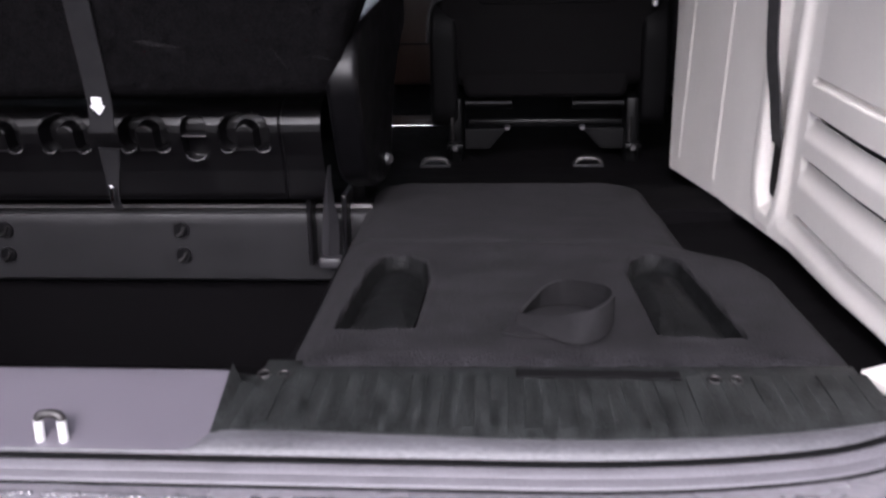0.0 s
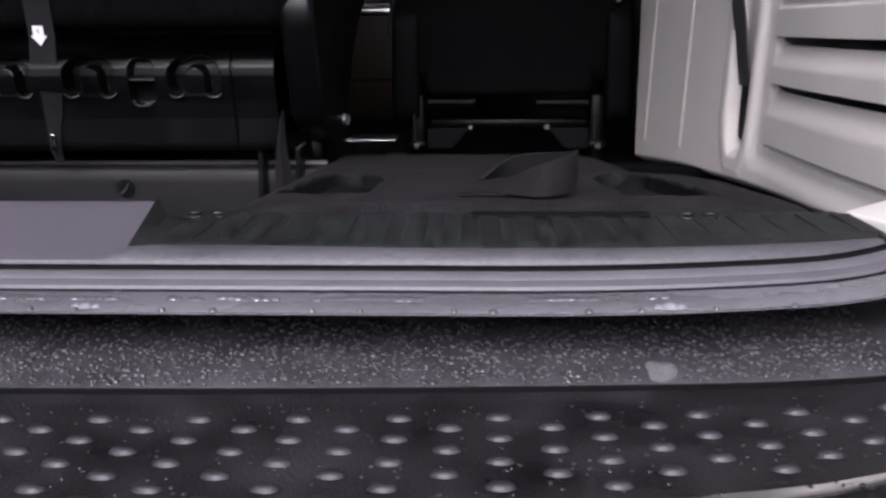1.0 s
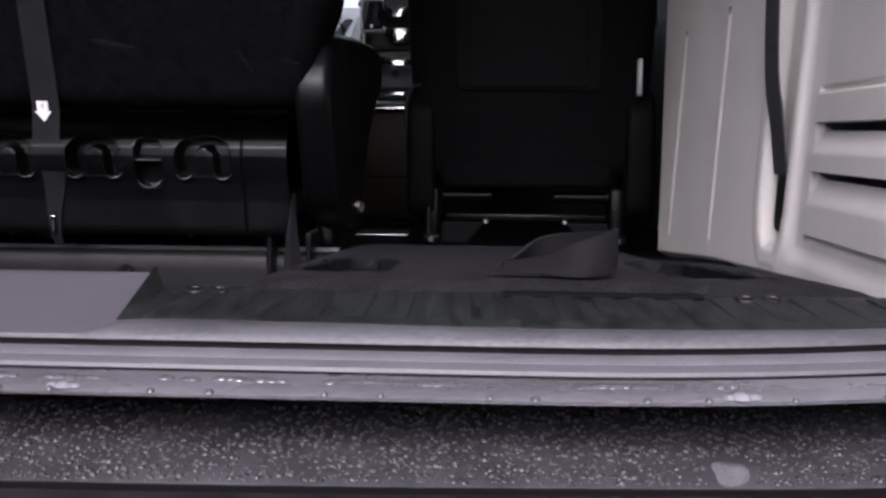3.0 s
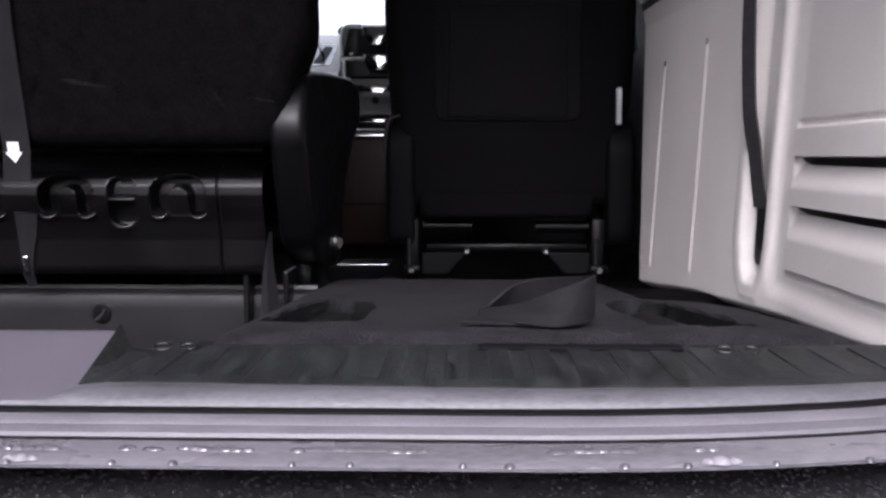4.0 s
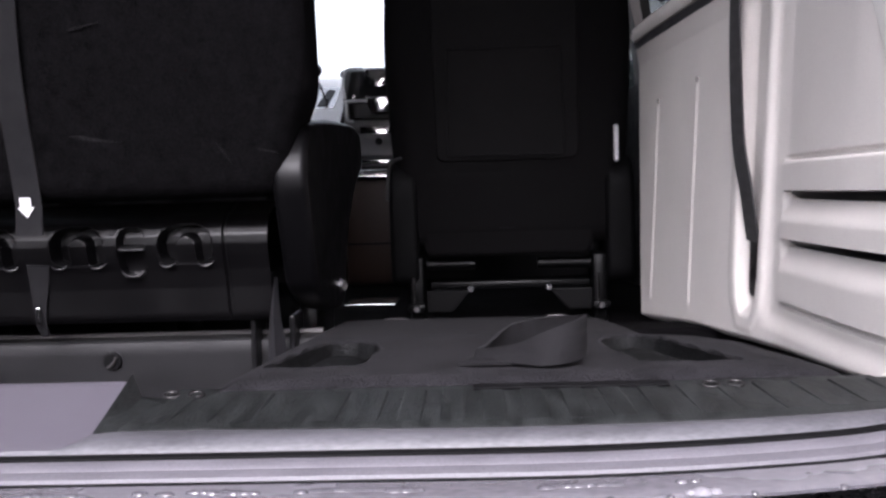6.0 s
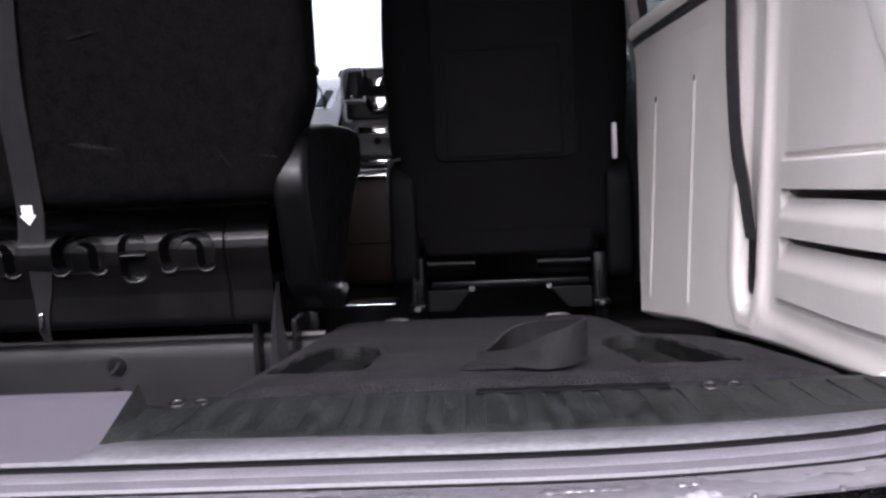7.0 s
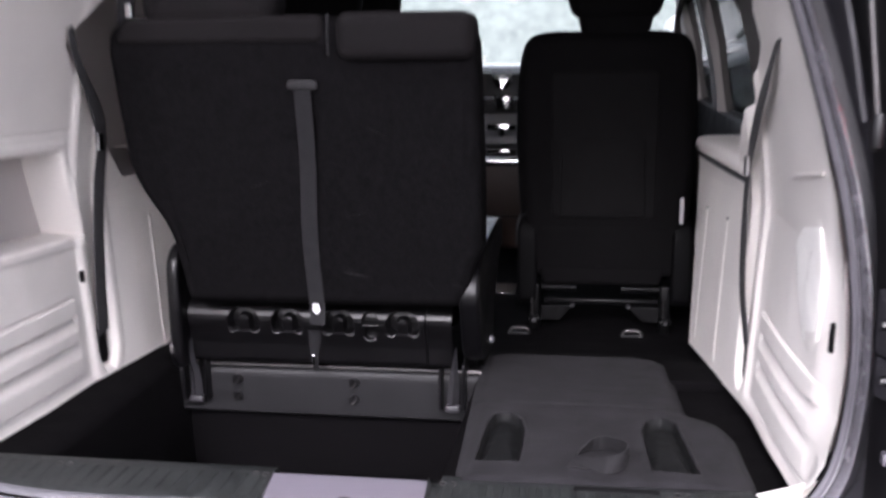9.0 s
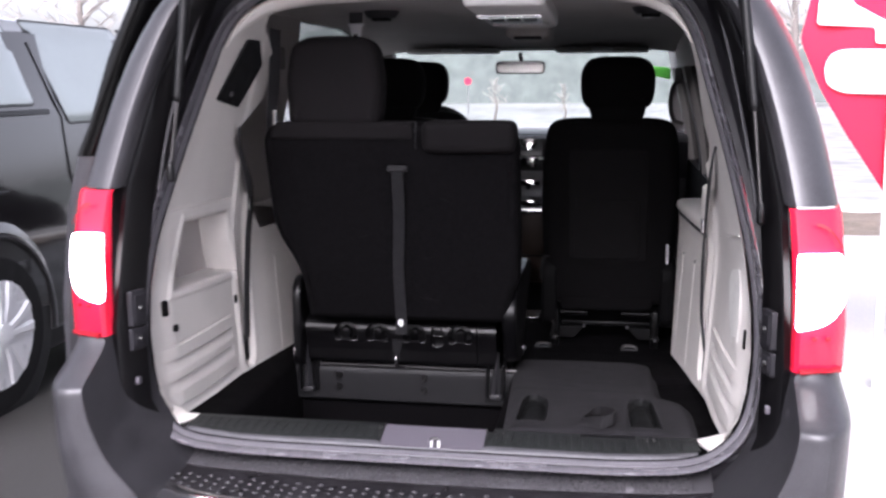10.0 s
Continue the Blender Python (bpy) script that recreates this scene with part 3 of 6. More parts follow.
for k in range(26):
    x = -.5 + k * .042 + random.uniform(-.012, .012)
    drop(bm, (x, -.1802 + sill_bow(x), .6128), random.uniform(.0018, .0030), .0022, 8)
tagged(part("lip_drops", bm, DARK_BEADS, None, "", 80), "rain drops hanging along the painted lip", "water", kind="stuff")
bm = bmesh.new()
for x, r in ((.470, .0035), (.476, .0055), (.483, .004), (.120, .0035), (.126, .0045), (.132, .0028)):
    drop(bm, (x, -.1772 + sill_bow(x), .6140), r, r * .6, 12, 1.0)
tagged(part("pale_drops", bm, PALE_WATER, None, "", 80), "large pale water drops on the painted lip", "water", kind="stuff")


# corners of the bumper, lamps and rear pillars
def corner(s):
    """Both rear corners of the body; s is the side. The left one sits a little nearer the middle."""
    k, up = (1.018, 0.0) if s > 0 else (0.956, 0.02)

    def q(x, y, z):
        return Vector((s * k * x, y, z + up))

    cols = [
        (.888, [(.775, -.06), (.795, -.235), (.84, -.250), (.885, -.222), (.912, -.12), (.93, .3)]),
        (.868, [(.775, -.06), (.795, -.246), (.84, -.262), (.885, -.235), (.914, -.12), (.935, .3)]),
        (.838, [(.773, -.06), (.793, -.298), (.842, -.318), (.890, -.275), (.920, -.13), (.942, .3)]),
        (.812, [(.771, -.06), (.791, -.352), (.845, -.374), (.897, -.318), (.927, -.14), (.948, .3)]),
        (.804, [(.770, -.06), (.790, -.366), (.846, -.388), (.899, -.328), (.929, -.14), (.950, .3)]),
        (.796, [(.769, -.06), (.789, -.373), (.846, -.395), (.900, -.332), (.930, -.14), (.950, .3)]),
        (.770, [(.767, -.06), (.787, -.376), (.847, -.399), (.899, -.333), (.930, -.14), (.950, .3)]),
        (.70, [(.750, -.06), (.770, -.377), (.845, -.402), (.896, -.333), (.930, -.14), (.950, .3)]),
        (.62, [(.705, -.06), (.73, -.378), (.835, -.405), (.893, -.333), (.928, -.14), (.950, .3)]),
        (.555, [(.635, -.10), (.66, -.372), (.80, -.405), (.890, -.333), (.925, -.14), (.950, .3)]),
        (.52, [(.632, -.10), (.65, -.378), (.80, -.41), (.888, -.333), (.922, -.14), (.950, .3)]),
        (.30, [(.632, -.10), (.65, -.37), (.80, -.40), (.88, -.33), (.915, -.14), (.945, .3)]),
        (.24, [(.632, -.10), (.65, -.32), (.78, -.35), (.86, -.29), (.89, -.14), (.925, .3)]),
    ]
    ob = part("bumper_corner", lofted([[q(x, y, z) for x, y in row[1:]] for z, row in cols]), PAINT, bumper, "painted bumper corner beaded with rain", 60)
    mod = ob.modifiers.new("round", "SUBSURF")
    mod.levels = mod.render_levels = 2
    part("corner_return", lofted([[q(x + .002 * n, y, z) for n, (x, y) in enumerate(row[:2])] for z, row in cols]), PAINT, bumper, "painted inner return of the corner", 40)
    # lamp
    rows = [(z, [(.790 + i, -.20), (.792 + i, -.232 + j), (.800 + i, -.241 + j), (.86 + i, -.232 + j), (.893 + i, -.205 + j), (.906 + i, -.165 + j), (.93 + i * .6, .06 + j)]) for z, i, j in
            ((.888, 0, 0), (.893, .002, -.002), (.985, .002, -.003), (1.06, -.001, .004), (1.14, -.006, .017), (1.225, -.013, .036), (1.234, -.016, .042))]
    lamp = part("tail_lamp", lofted([[q(x, y, z) for x, y in row] for z, row in rows]), RED_LENS, van, "lit red and white tail lamp", 35)
    white = rpoly([(.793, .982), (.850, .994), (.897, 1.035), (.895, 1.11), (.886, 1.142), (.793, 1.142)] if s > 0 else [(.793, .972), (.85, .985), (.890, 1.03), (.886, 1.11), (.878, 1.135), (.793, 1.135)], [.006, .04, .04, .03, .018, .008], 5)

    def lens(u, v, t):
        j = table(v, [(.985, -.003), (1.06, .004), (1.14, .017), (1.225, .036)])
        y = table(u, [(.79, -.238), (.806, -.240), (.86, -.232), (.893, -.205), (.906, -.165)]) + j
        return q(u, y - .017 + t, v)

    part("reversing_lens", slab(white, lens, .0, .024, .002), WHITE_LENS, lamp, "white lens, lit and glaring", 35)
    part("lamp_band", slab(rpoly([(.803, .889), (.893, .889), (.893, .900), (.803, .900)], .002), lambda u, v, t: lens(u, v, t), .004, .014, .001), RED_DARK, lamp, "dark red band at the foot of the lamp")
    for u in (.825, .853):
        part("lamp_screw", slab(rpoly([(u, .962), (u + .010, .962), (u + .010, .969), (u, .969)], .003), lambda a, b, t: lens(a, b, t), .006, .014, .001), RED_DARK, lamp)
    part("lamp_arc", lofted([[lens(lerp(.83, .885, t) , 1.2 - .05 * t * t + w, .009) for t in (i / 8 for i in range(9))] for w in (0, .006)]), RED_DARK, lamp)
    # rear pillar above the lamp, round to the side
    cols = [
        (1.236, [(.765, -.03), (.776, -.165), (.786, -.188), (.83, -.185), (.872, -.158), (.893, -.11), (.92, .1), (.935, .5)]),
        (1.35, [(.745, .0), (.757, -.125), (.767, -.148), (.812, -.145), (.852, -.115), (.873, -.065), (.905, .14), (.92, .5)]),
        (1.48, [(.715, .05), (.728, -.075), (.738, -.098), (.782, -.095), (.822, -.062), (.845, -.012), (.88, .2), (.89, .5)]),
        (1.60, [(.68, .10), (.692, -.03), (.702, -.052), (.742, -.05), (.778, -.015), (.80, .04), (.84, .24), (.85, .5)]),
        (1.70, [(.635, .15), (.646, .012), (.656, -.010), (.692, -.008), (.728, .03), (.75, .085), (.79, .28), (.80, .5)]),
        (1.78, [(.56, .2), (.57, .06), (.58, .045), (.61, .045), (.65, .075), (.68, .12), (.72, .3), (.73, .5)]),
        (1.815, [(.50, .26), (.50, .12), (.51, .11), (.54, .11), (.58, .13), (.60, .17), (.62, .3), (.62, .5)]),
    ]
    ob = part("rear_pillar", lofted([[q(x, y, z) for x, y in row] for z, row in cols]), PAINT, van, "graphite rear pillar reflecting the sky", 50)
    mod = ob.modifiers.new("round", "SUBSURF")
    mod.levels = mod.render_levels = 1
    # black gap strip between jamb and outer panels
    strip = [(.585, .690), (.62, .722), (.655, .742), (.70, .755), (.90, .757), (1.05, .756), (1.236, .748), (1.48, .70), (1.70, .625), (1.78, .56)]
    ys = [(.585, -.13), (.62, -.155), (.655, -.175), (.70, -.19), (.90, -.20), (1.236, -.12), (1.48, -.03), (1.70, .06), (1.78, .12)]
    part("gutter", lofted([[q(x + w, table(z, ys) + d, z) for z, x in strip] for w, d in ((-.012, .07), (.012, -.01), (.02, -.018), (.034, -.012), (.04, .03))]), BLACK_PLASTIC, van, smooth=40)
    # gas strut with its rod, foot and cable
    low, mid, top = (q(.732, -.105, 1.215), q(.712, -.075, 1.44), q(.665, -.01, 1.86)) if s > 0 else (Vector((-.650, -.075, 1.292)), Vector((-.630, -.06, 1.462)), Vector((-.605, 0, 1.86)))
    strut = part("gas_strut", tubed([mid + (low - mid).normalized() * .006, mid, mid.lerp(top, .02), top], [.006, .0115, .0125, .0125], 14), BLACK_PLASTIC, van, "black gas strut holding the tailgate", 40)
    part("rod", tubed([low, mid], .0048, 10), DULL_STEEL, strut, "steel rod", 40)
    part("end_joint", tubed([low + Vector((0, 0, -.03)), low + Vector((0, 0, -.024)), low + Vector((0, 0, .006)), low + Vector((0, 0, .02))], [.004, .0105, .0105, .007], 12), BLACK_PLASTIC, strut, smooth=40)
    part("cable", tubed(smooth_path([q(.728, -.05, 1.22), q(.705, -.03, 1.36), q(.675, .02, 1.52), q(.64, .08, 1.68)], 4), .004, 8), RUBBER, van)
    # striker plate, stop block and bolts on the jamb
    px = .768 if s > 0 else .715

    def on(u, v, t):
        return Vector((s * (px - t - u * .3), -.17 + u, v))

    for z0, z1, d in ((.922, 1.008, .010), (.862, .916, .007)):
        hinge = part("striker_plate", slab(rpoly([(-.022, z0), (.026, z0), (.026, z1), (-.022, z1)], .004), on, -.004, d, .002), JAMB, van, "bolted striker plate on the jamb", 35)
        part("plate_rim", slab(rpoly([(-.014, z0 + .010), (.018, z0 + .010), (.018, z1 - .010), (-.014, z1 - .010)], .004), on, d - .002, d + .002, .0012), JAMB, hinge, smooth=35)
        part("bolt", tubed([on(.002, (z0 + z1) / 2, d), on(.002, (z0 + z1) / 2, d + .007)], [.008, .006], 8), BLACK_PLASTIC, hinge)
    part("stop_block", boxed(-.006, .006, -.008, .008, -.009, .009, r=.003, m=Matrix.Translation((s * px, -.175, .784))), GREY_PLASTIC, van, "pale rubber stop block", 40)


corner(1)
corner(-1)

# roof, open tailgate, outer sides
ROOF = [(.29, 1.80), (.6, 1.82), (1.4, 1.82), (2.2, 1.80), (2.6, 1.76)]
part("roof", lofted([[(x, y, z + .03 * (1 - (x / .66) ** 2)) for x in (lerp(-.66, .66, i / 10) for i in range(11))] for y, z in ROOF]), PAINT, van, smooth=60)
GATE = [(.18, 1.84), (.10, 1.865), (-.1, 1.93), (-.44, 2.033), (-.5, 2.05), (-.9, 2.13), (-1.05, 2.09)]


def gate_piece(y0, y1, x0, x1, d0, d1):
    """A length of the open tailgate between two heights over its inner line."""
    ys = [y for y, z in GATE if y1 < y < y0]
    rows = [(y, table(-y, [(-a, b) for a, b in GATE])) for y in [y0] + ys + [y1]]
    xs = [lerp(x0, x1, i / 8) for i in range(9)]
    return lofted([[(x, y, z + d0) for x in xs] + [(x, y, z + d1) for x in xs[::-1]] for y, z in rows], True, True)


tailgate = part("tailgate", gate_piece(-.45, -1.05, -.66, .66, .0, .06), PAINT, van, "tailgate standing open overhead", 50)
part("gate_header", gate_piece(.18, .08, -.62, .62, .0, .05), PAINT, tailgate, smooth=50)
for x in (-.64, .56):
    part("gate_frame", gate_piece(.08, -.45, x, x + .08, .0, .05), PAINT, tailgate, smooth=50)
part("gate_trim", gate_piece(-.46, -1.03, -.63, .63, -.012, -.002), BEIGE, tailgate, "beige inner trim", 50)
ob = part("gate_window", gate_piece(.08, -.45, -.56, .56, .03, .036), TINT, tailgate, "tinted tailgate window", 50)
ob.visible_shadow = False

# added plain wall, out of view behind; it darkens what the bodywork reflects
wall = tagged(part("reflection_wall", boxed(-45, 45, -10.4, -10, 0, 2.2), REFLECTED_WALL), "added unseen dark wall that darkens reflections on the van", "wall", kind="structure")

# sliding door, slid back along the left side, standing out from the body
DOOR = [(1.80, .845), (1.722, .875), (1.579, .947), (1.401, 1.012), (1.301, 1.060), (1.20, 1.088), (1.126, 1.104), (.883, 1.136), (.62, 1.138), (.35, 1.105)]


def door_rows(z0, z1, proud, thick):
    rows = [(z, x) for z, x in DOOR if z0 <= z <= z1]
    return [(-x - proud, z) for z, x in rows] + [(-x + thick, z) for z, x in rows[::-1]]


def door_piece(z0, z1, proud, thick, y0, y1):
    """A length of the door whose rear edge is rounded."""
    ring = door_rows(z0, z1, proud, thick)
    mid = sum(x for x, z in ring) / len(ring)
    rings = []
    for y, f in ((y0, .45), (y0 + .006, .75), (y0 + .018, .94), (y0 + .035, 1.0), (y1, 1.0)):
        n = len(ring) // 2
        rings.append([(lerp((ring[i][0] + ring[-1 - i][0]) / 2, ring[i][0], f), y, ring[i][1]) for i in range(len(ring))])
    return lofted(rings, True, True)


slider = part("sliding_door", door_piece(.3, 1.31, 0, .075, .2, 1.35), PAINT, van, "dark sliding door standing open along the side", 40)
part("door_window", door_piece(1.30, 1.9, .002, .06, .2, 1.30), BLACK_GLASS, slider, "black tinted door window", 40)
part("door_track", boxed(-1.0, -.95, .3, 1.3, 1.02, 1.05, r=.006), BLACK_PLASTIC, slider)

# ---- the van: inside ----


def floor_z(y):
    return .642 - .08 * y


def wall_at(z):
    return .82 - .13 * step(1.05, 1.8, z)


def side_wall(s, y0, y1, z0, z1, material, name, label=""):
    zs = [lerp(z0, z1, i / 6) for i in range(7)]
    ring = [(wall_at(z), z) for z in zs] + [(wall_at(z) + .06, z) for z in zs[::-1]]
    part(name, lofted([[(s * x, y, z) for x, z in ring] for y in (y0, y1)], True, True), material, van, label, 40)


for s in (1, -1):
    side_wall(s, .32, 1.36, .4, 1.08, TRIM_GREY, "quarter_trim", "taupe quarter trim behind the belts")
    # the right upper quarter takes the shaded colour, the left the grey cloth
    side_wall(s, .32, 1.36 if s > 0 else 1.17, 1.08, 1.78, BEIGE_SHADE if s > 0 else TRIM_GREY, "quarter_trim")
    side_wall(s, 1.36, 3.3, .40, 1.08, DARK_PLASTIC, "door_trim")
    side_wall(s, 1.36, 3.3, 1.56 if s > 0 else 1.72, 1.78, HEADLINER, "roof_rail")
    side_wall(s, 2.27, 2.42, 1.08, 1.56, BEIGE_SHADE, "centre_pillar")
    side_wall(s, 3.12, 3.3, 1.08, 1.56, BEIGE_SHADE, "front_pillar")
    # right panes are darkened beyond their tint, to dim the view through them
    for y0, y1, g in ((1.36 if s > 0 else 1.17, 2.27, DIMMED_GLASS if s > 0 else TINT), (2.42, 3.12, DIMMED_GLASS if s > 0 else CLEAR)):
        ob = part("side_window", lofted([[(s * (wall_at(z) + d), y, z) for y in (y0, y1)] for d, z in ((.03, 1.08), (.03, 1.32), (.03, 1.56), (.03, 1.725), (.034, 1.725), (.034, 1.56), (.034, 1.32), (.034, 1.08))]), g, van, "side window")
        ob.visible_shadow = False
    part("lower_body", lofted([[(s * x, y, z) for y in (.3, 1.2, 2.4, 3.4)] for x, z in ((.955, .30), (.962, .55), (.965, .8), (.955, 1.0), (.93, 1.08), (.885, 1.09))]), PAINT, van, smooth=60)
    # grab handle on the pillar
    part("grab_handle", tubed(smooth_path([(s * .725, 2.36, 1.50), (s * .69, 2.37, 1.48), (s * .675, 2.38, 1.40), (s * .69, 2.38, 1.32), (s * .735, 2.38, 1.30)], 4), .011, 8), BEIGE_SHADE, van, smooth=60)

# headliner with its lengthwise console and lamps
CEIL = [(.285, 1.748), (.5, 1.744), (1.0, 1.736), (1.8, 1.722), (2.4, 1.690), (2.66, 1.655)]
rings = [[(x, y, z - .035 * max(0, abs(x) / .72 - .55) ** 2 * (4 if x > 0 else 4 - 3.8 * step(.9, 1.1, y) * step(2.4, 2.1, y))) for x in (lerp(-.74, .74, i / 24) for i in range(25))] for y, z in CEIL]
ceiling = part("ceiling", lofted(rings + [[(p[0], p[1], p[2] + .03) for p in r] for r in rings[::-1]]), HEADLINER, None, "", 60)
tagged(ceiling, "grey cloth headliner of the van", "ceiling", kind="structure")
console = thing("overhead_console", (.07, .9, 1.7), "pale grey overhead console with a dark slot", "console", kind="structure")
def under(u, v, t):
    return Vector((u, v, table(v, CEIL) - .005 - t))


part("housing", slab(rpoly([(.015, .30), (.235, .30), (.225, 1.16), (.20, 1.22), (.02, 1.22), (-.005, 1.16)], .03), under, -.01, .045, .014), CONSOLE_GREY, console, smooth=40)
part("slot", slab(rpoly([(.035, .62), (.195, .62), (.190, .93), (.035, .93)], .02), under, .040, .049, .003), BLACK_PLASTIC, console, "dark tray in the console", 40)
part("slot_rim", slab(rpoly([(.018, .56), (.212, .56), (.206, .60), (.022, .60)], .01), under, .042, .056, .005), SILVER_TRIM, console, smooth=40)
part("slot_rim", slab(rpoly([(.022, .95), (.206, .95), (.204, 1.0), (.022, 1.0)], .01), under, .042, .054, .005), CONSOLE_GREY, console, smooth=40)
for k in range(3):
    part("switch", slab(rpoly([(.045 + k * .05, .70), (.085 + k * .05, .70), (.085 + k * .05, .76), (.045 + k * .05, .76)], .008), under, .044, .055, .003), DARK_PLASTIC, console, smooth=40)
part("lamp_housing", slab(rpoly([(.03, 1.26), (.19, 1.26), (.185, 1.60), (.035, 1.60)], .03), under, -.01, .075, .02), TRIM_GREY, console, "taupe lamp housing", 40)
part("lamp_lens", slab(rpoly([(.06, 1.262), (.16, 1.262), (.16, 1.33), (.06, 1.33)], .01), under, .07, .079, .003), DARK_PLASTIC, console, smooth=40)
for x in (-.36, .36):
    visor = tagged(part("sun_visor", boxed(x - .22, x + .22, 2.5, 2.67, 1.630, 1.652, r=.008), HEADLINER, None, "", 40), "grey sun visor folded up against the headliner", "sun visor", "sun visors")
    part("visor_label", boxed(x - .05, x + .05, 2.496, 2.4985, 1.635, 1.648), WHITE_LABEL, visor, "white label strip")
# lamp and vents in the headliner, near the opening
for x in (.53, -.36):
    vent = part("ceiling_vent", tubed([(x, 1.0, 1.735), (x, 1.0, 1.722), (x, 1.0, 1.712)], [.060, .056, .046], 24), RUBBER, van, "round ceiling vent", 40)
    part("vent_core", tubed([(x, 1.0, 1.713), (x, 1.0, 1.704)], [.034, .026], 20), BLACK_PLASTIC, vent, smooth=40)
    for d in (-.02, 0, .02):
        part("vent_vane", boxed(x - .03, x + .03, 1.0 + d - .003, 1.0 + d + .003, 1.702, 1.714, r=.001), BLACK_PLASTIC, vent)

# beige side trim of the load bay
EDGE_Z = [(z, x, y) for x, z, y in EDGE[7:]]


def edge_at(z, n):
    return table(z, [(e[0], e[n]) for e in EDGE_Z])


BASE = [(-.06, .742), (0, .733), (.1, .712), (.3, .702), (.5, .700), (.6, .690), (.72, .676), (.85, .664), (1.0, .652), (1.15, .640), (1.4, .628)]
FOOT = [(-.1, .58), (.0, .600), (.2, .598), (.5, .585), (.82, .572), (1.2, .540)]
LOSS = [(1.0, 0), (1.1, .008), (1.24, .03), (1.38, .06), (1.51, .095), (1.62, .13), (1.75, .2)]
CUBBY = [(.115, .947), (.527, .928), (.465, 1.115), (.18, 1.125)]


def inside(poly, u, v):
    """How far (u, v) lies inside a convex counter-clockwise outline; negative outside."""
    best = 9.0
    for (a, b), (c, d) in zip(poly, poly[1:] + poly[:1]):
        best = min(best, ((c - a) * (v - b) - (d - b) * (u - a)) / math.hypot(c - a, d - b))
    return best


def relief(s, y, z):
    """How far the trim stands proud of its plain shape, to the inside."""
    d, y0 = 0.0, y
    if s < 0:
        y = y + .04
    for yr, z0, z1 in ((.842, .60, .92), (1.075, .585, .908)):
        d += .0026 * step(.0062, .0015, abs(y - yr)) * step(z0 - .012, z0, z) * step(z1 + .012, z1, z)
    # channel of the belt, round at its foot
    e = inside([(.590, .612), (.618, .612), (.632, .630), (.640, .66), (.650, 1.3), (.572, 1.3), (.572, .66), (.577, .630)], y, z)
    d -= .014 * step(-.006, .012, e)
    d += .002 * step(-.030, -.02, e) * step(.0, -.010, e)
    # the field with the louvres lies lower than the rest, with a soft border
    near = step(.02, .10, y)
    d -= .0055 * step(.558, .532, y) * step(.596, .620, z) * near
    m = step(.512, .505, y) * step(.05, .17, y)
    if .634 <= z < .799:
        if z > .763:
            lift = .004
        elif z > .754 or .699 < z <= .708:
            lift = -.009
        elif z > .708:
            lift = lerp(-.006, .0045, step(.754, .727, z))
        else:
            lift = lerp(-.006, .0045, step(.699, .668, z))
        d += m * (lift if s > 0 or lift > -.01 else -.006)
    d -= .0035 * (step(.0045, .0015, abs(z - .801)) + step(.0045, .0015, abs(z - .631))) * m
    if s < 0:
        e = inside(CUBBY, y0, z)
        d -= .150 * step(-.001, .007, e)
        d += .004 * step(-.03, -.016, e) * step(.0, -.008, e)
        d -= .003 * step(.004, .0012, abs(z - 1.172 + .03 * y0)) * step(.06, .10, y0) * step(.52, .49, y0)
    else:
        q = ((y - .15) / .055) ** 2 + ((z - .94 - .12 * (y - .15)) / .105) ** 2
        d += .003 * step(1.1, .75, q)
    return d


def wall_x(y, z, yr):
    x = table(y, BASE) + .06 * (min(z, 1.0) - .6) - table(z, LOSS)
    return lerp(edge_at(z, 1) - .004, x, step(0, .09, y - yr))


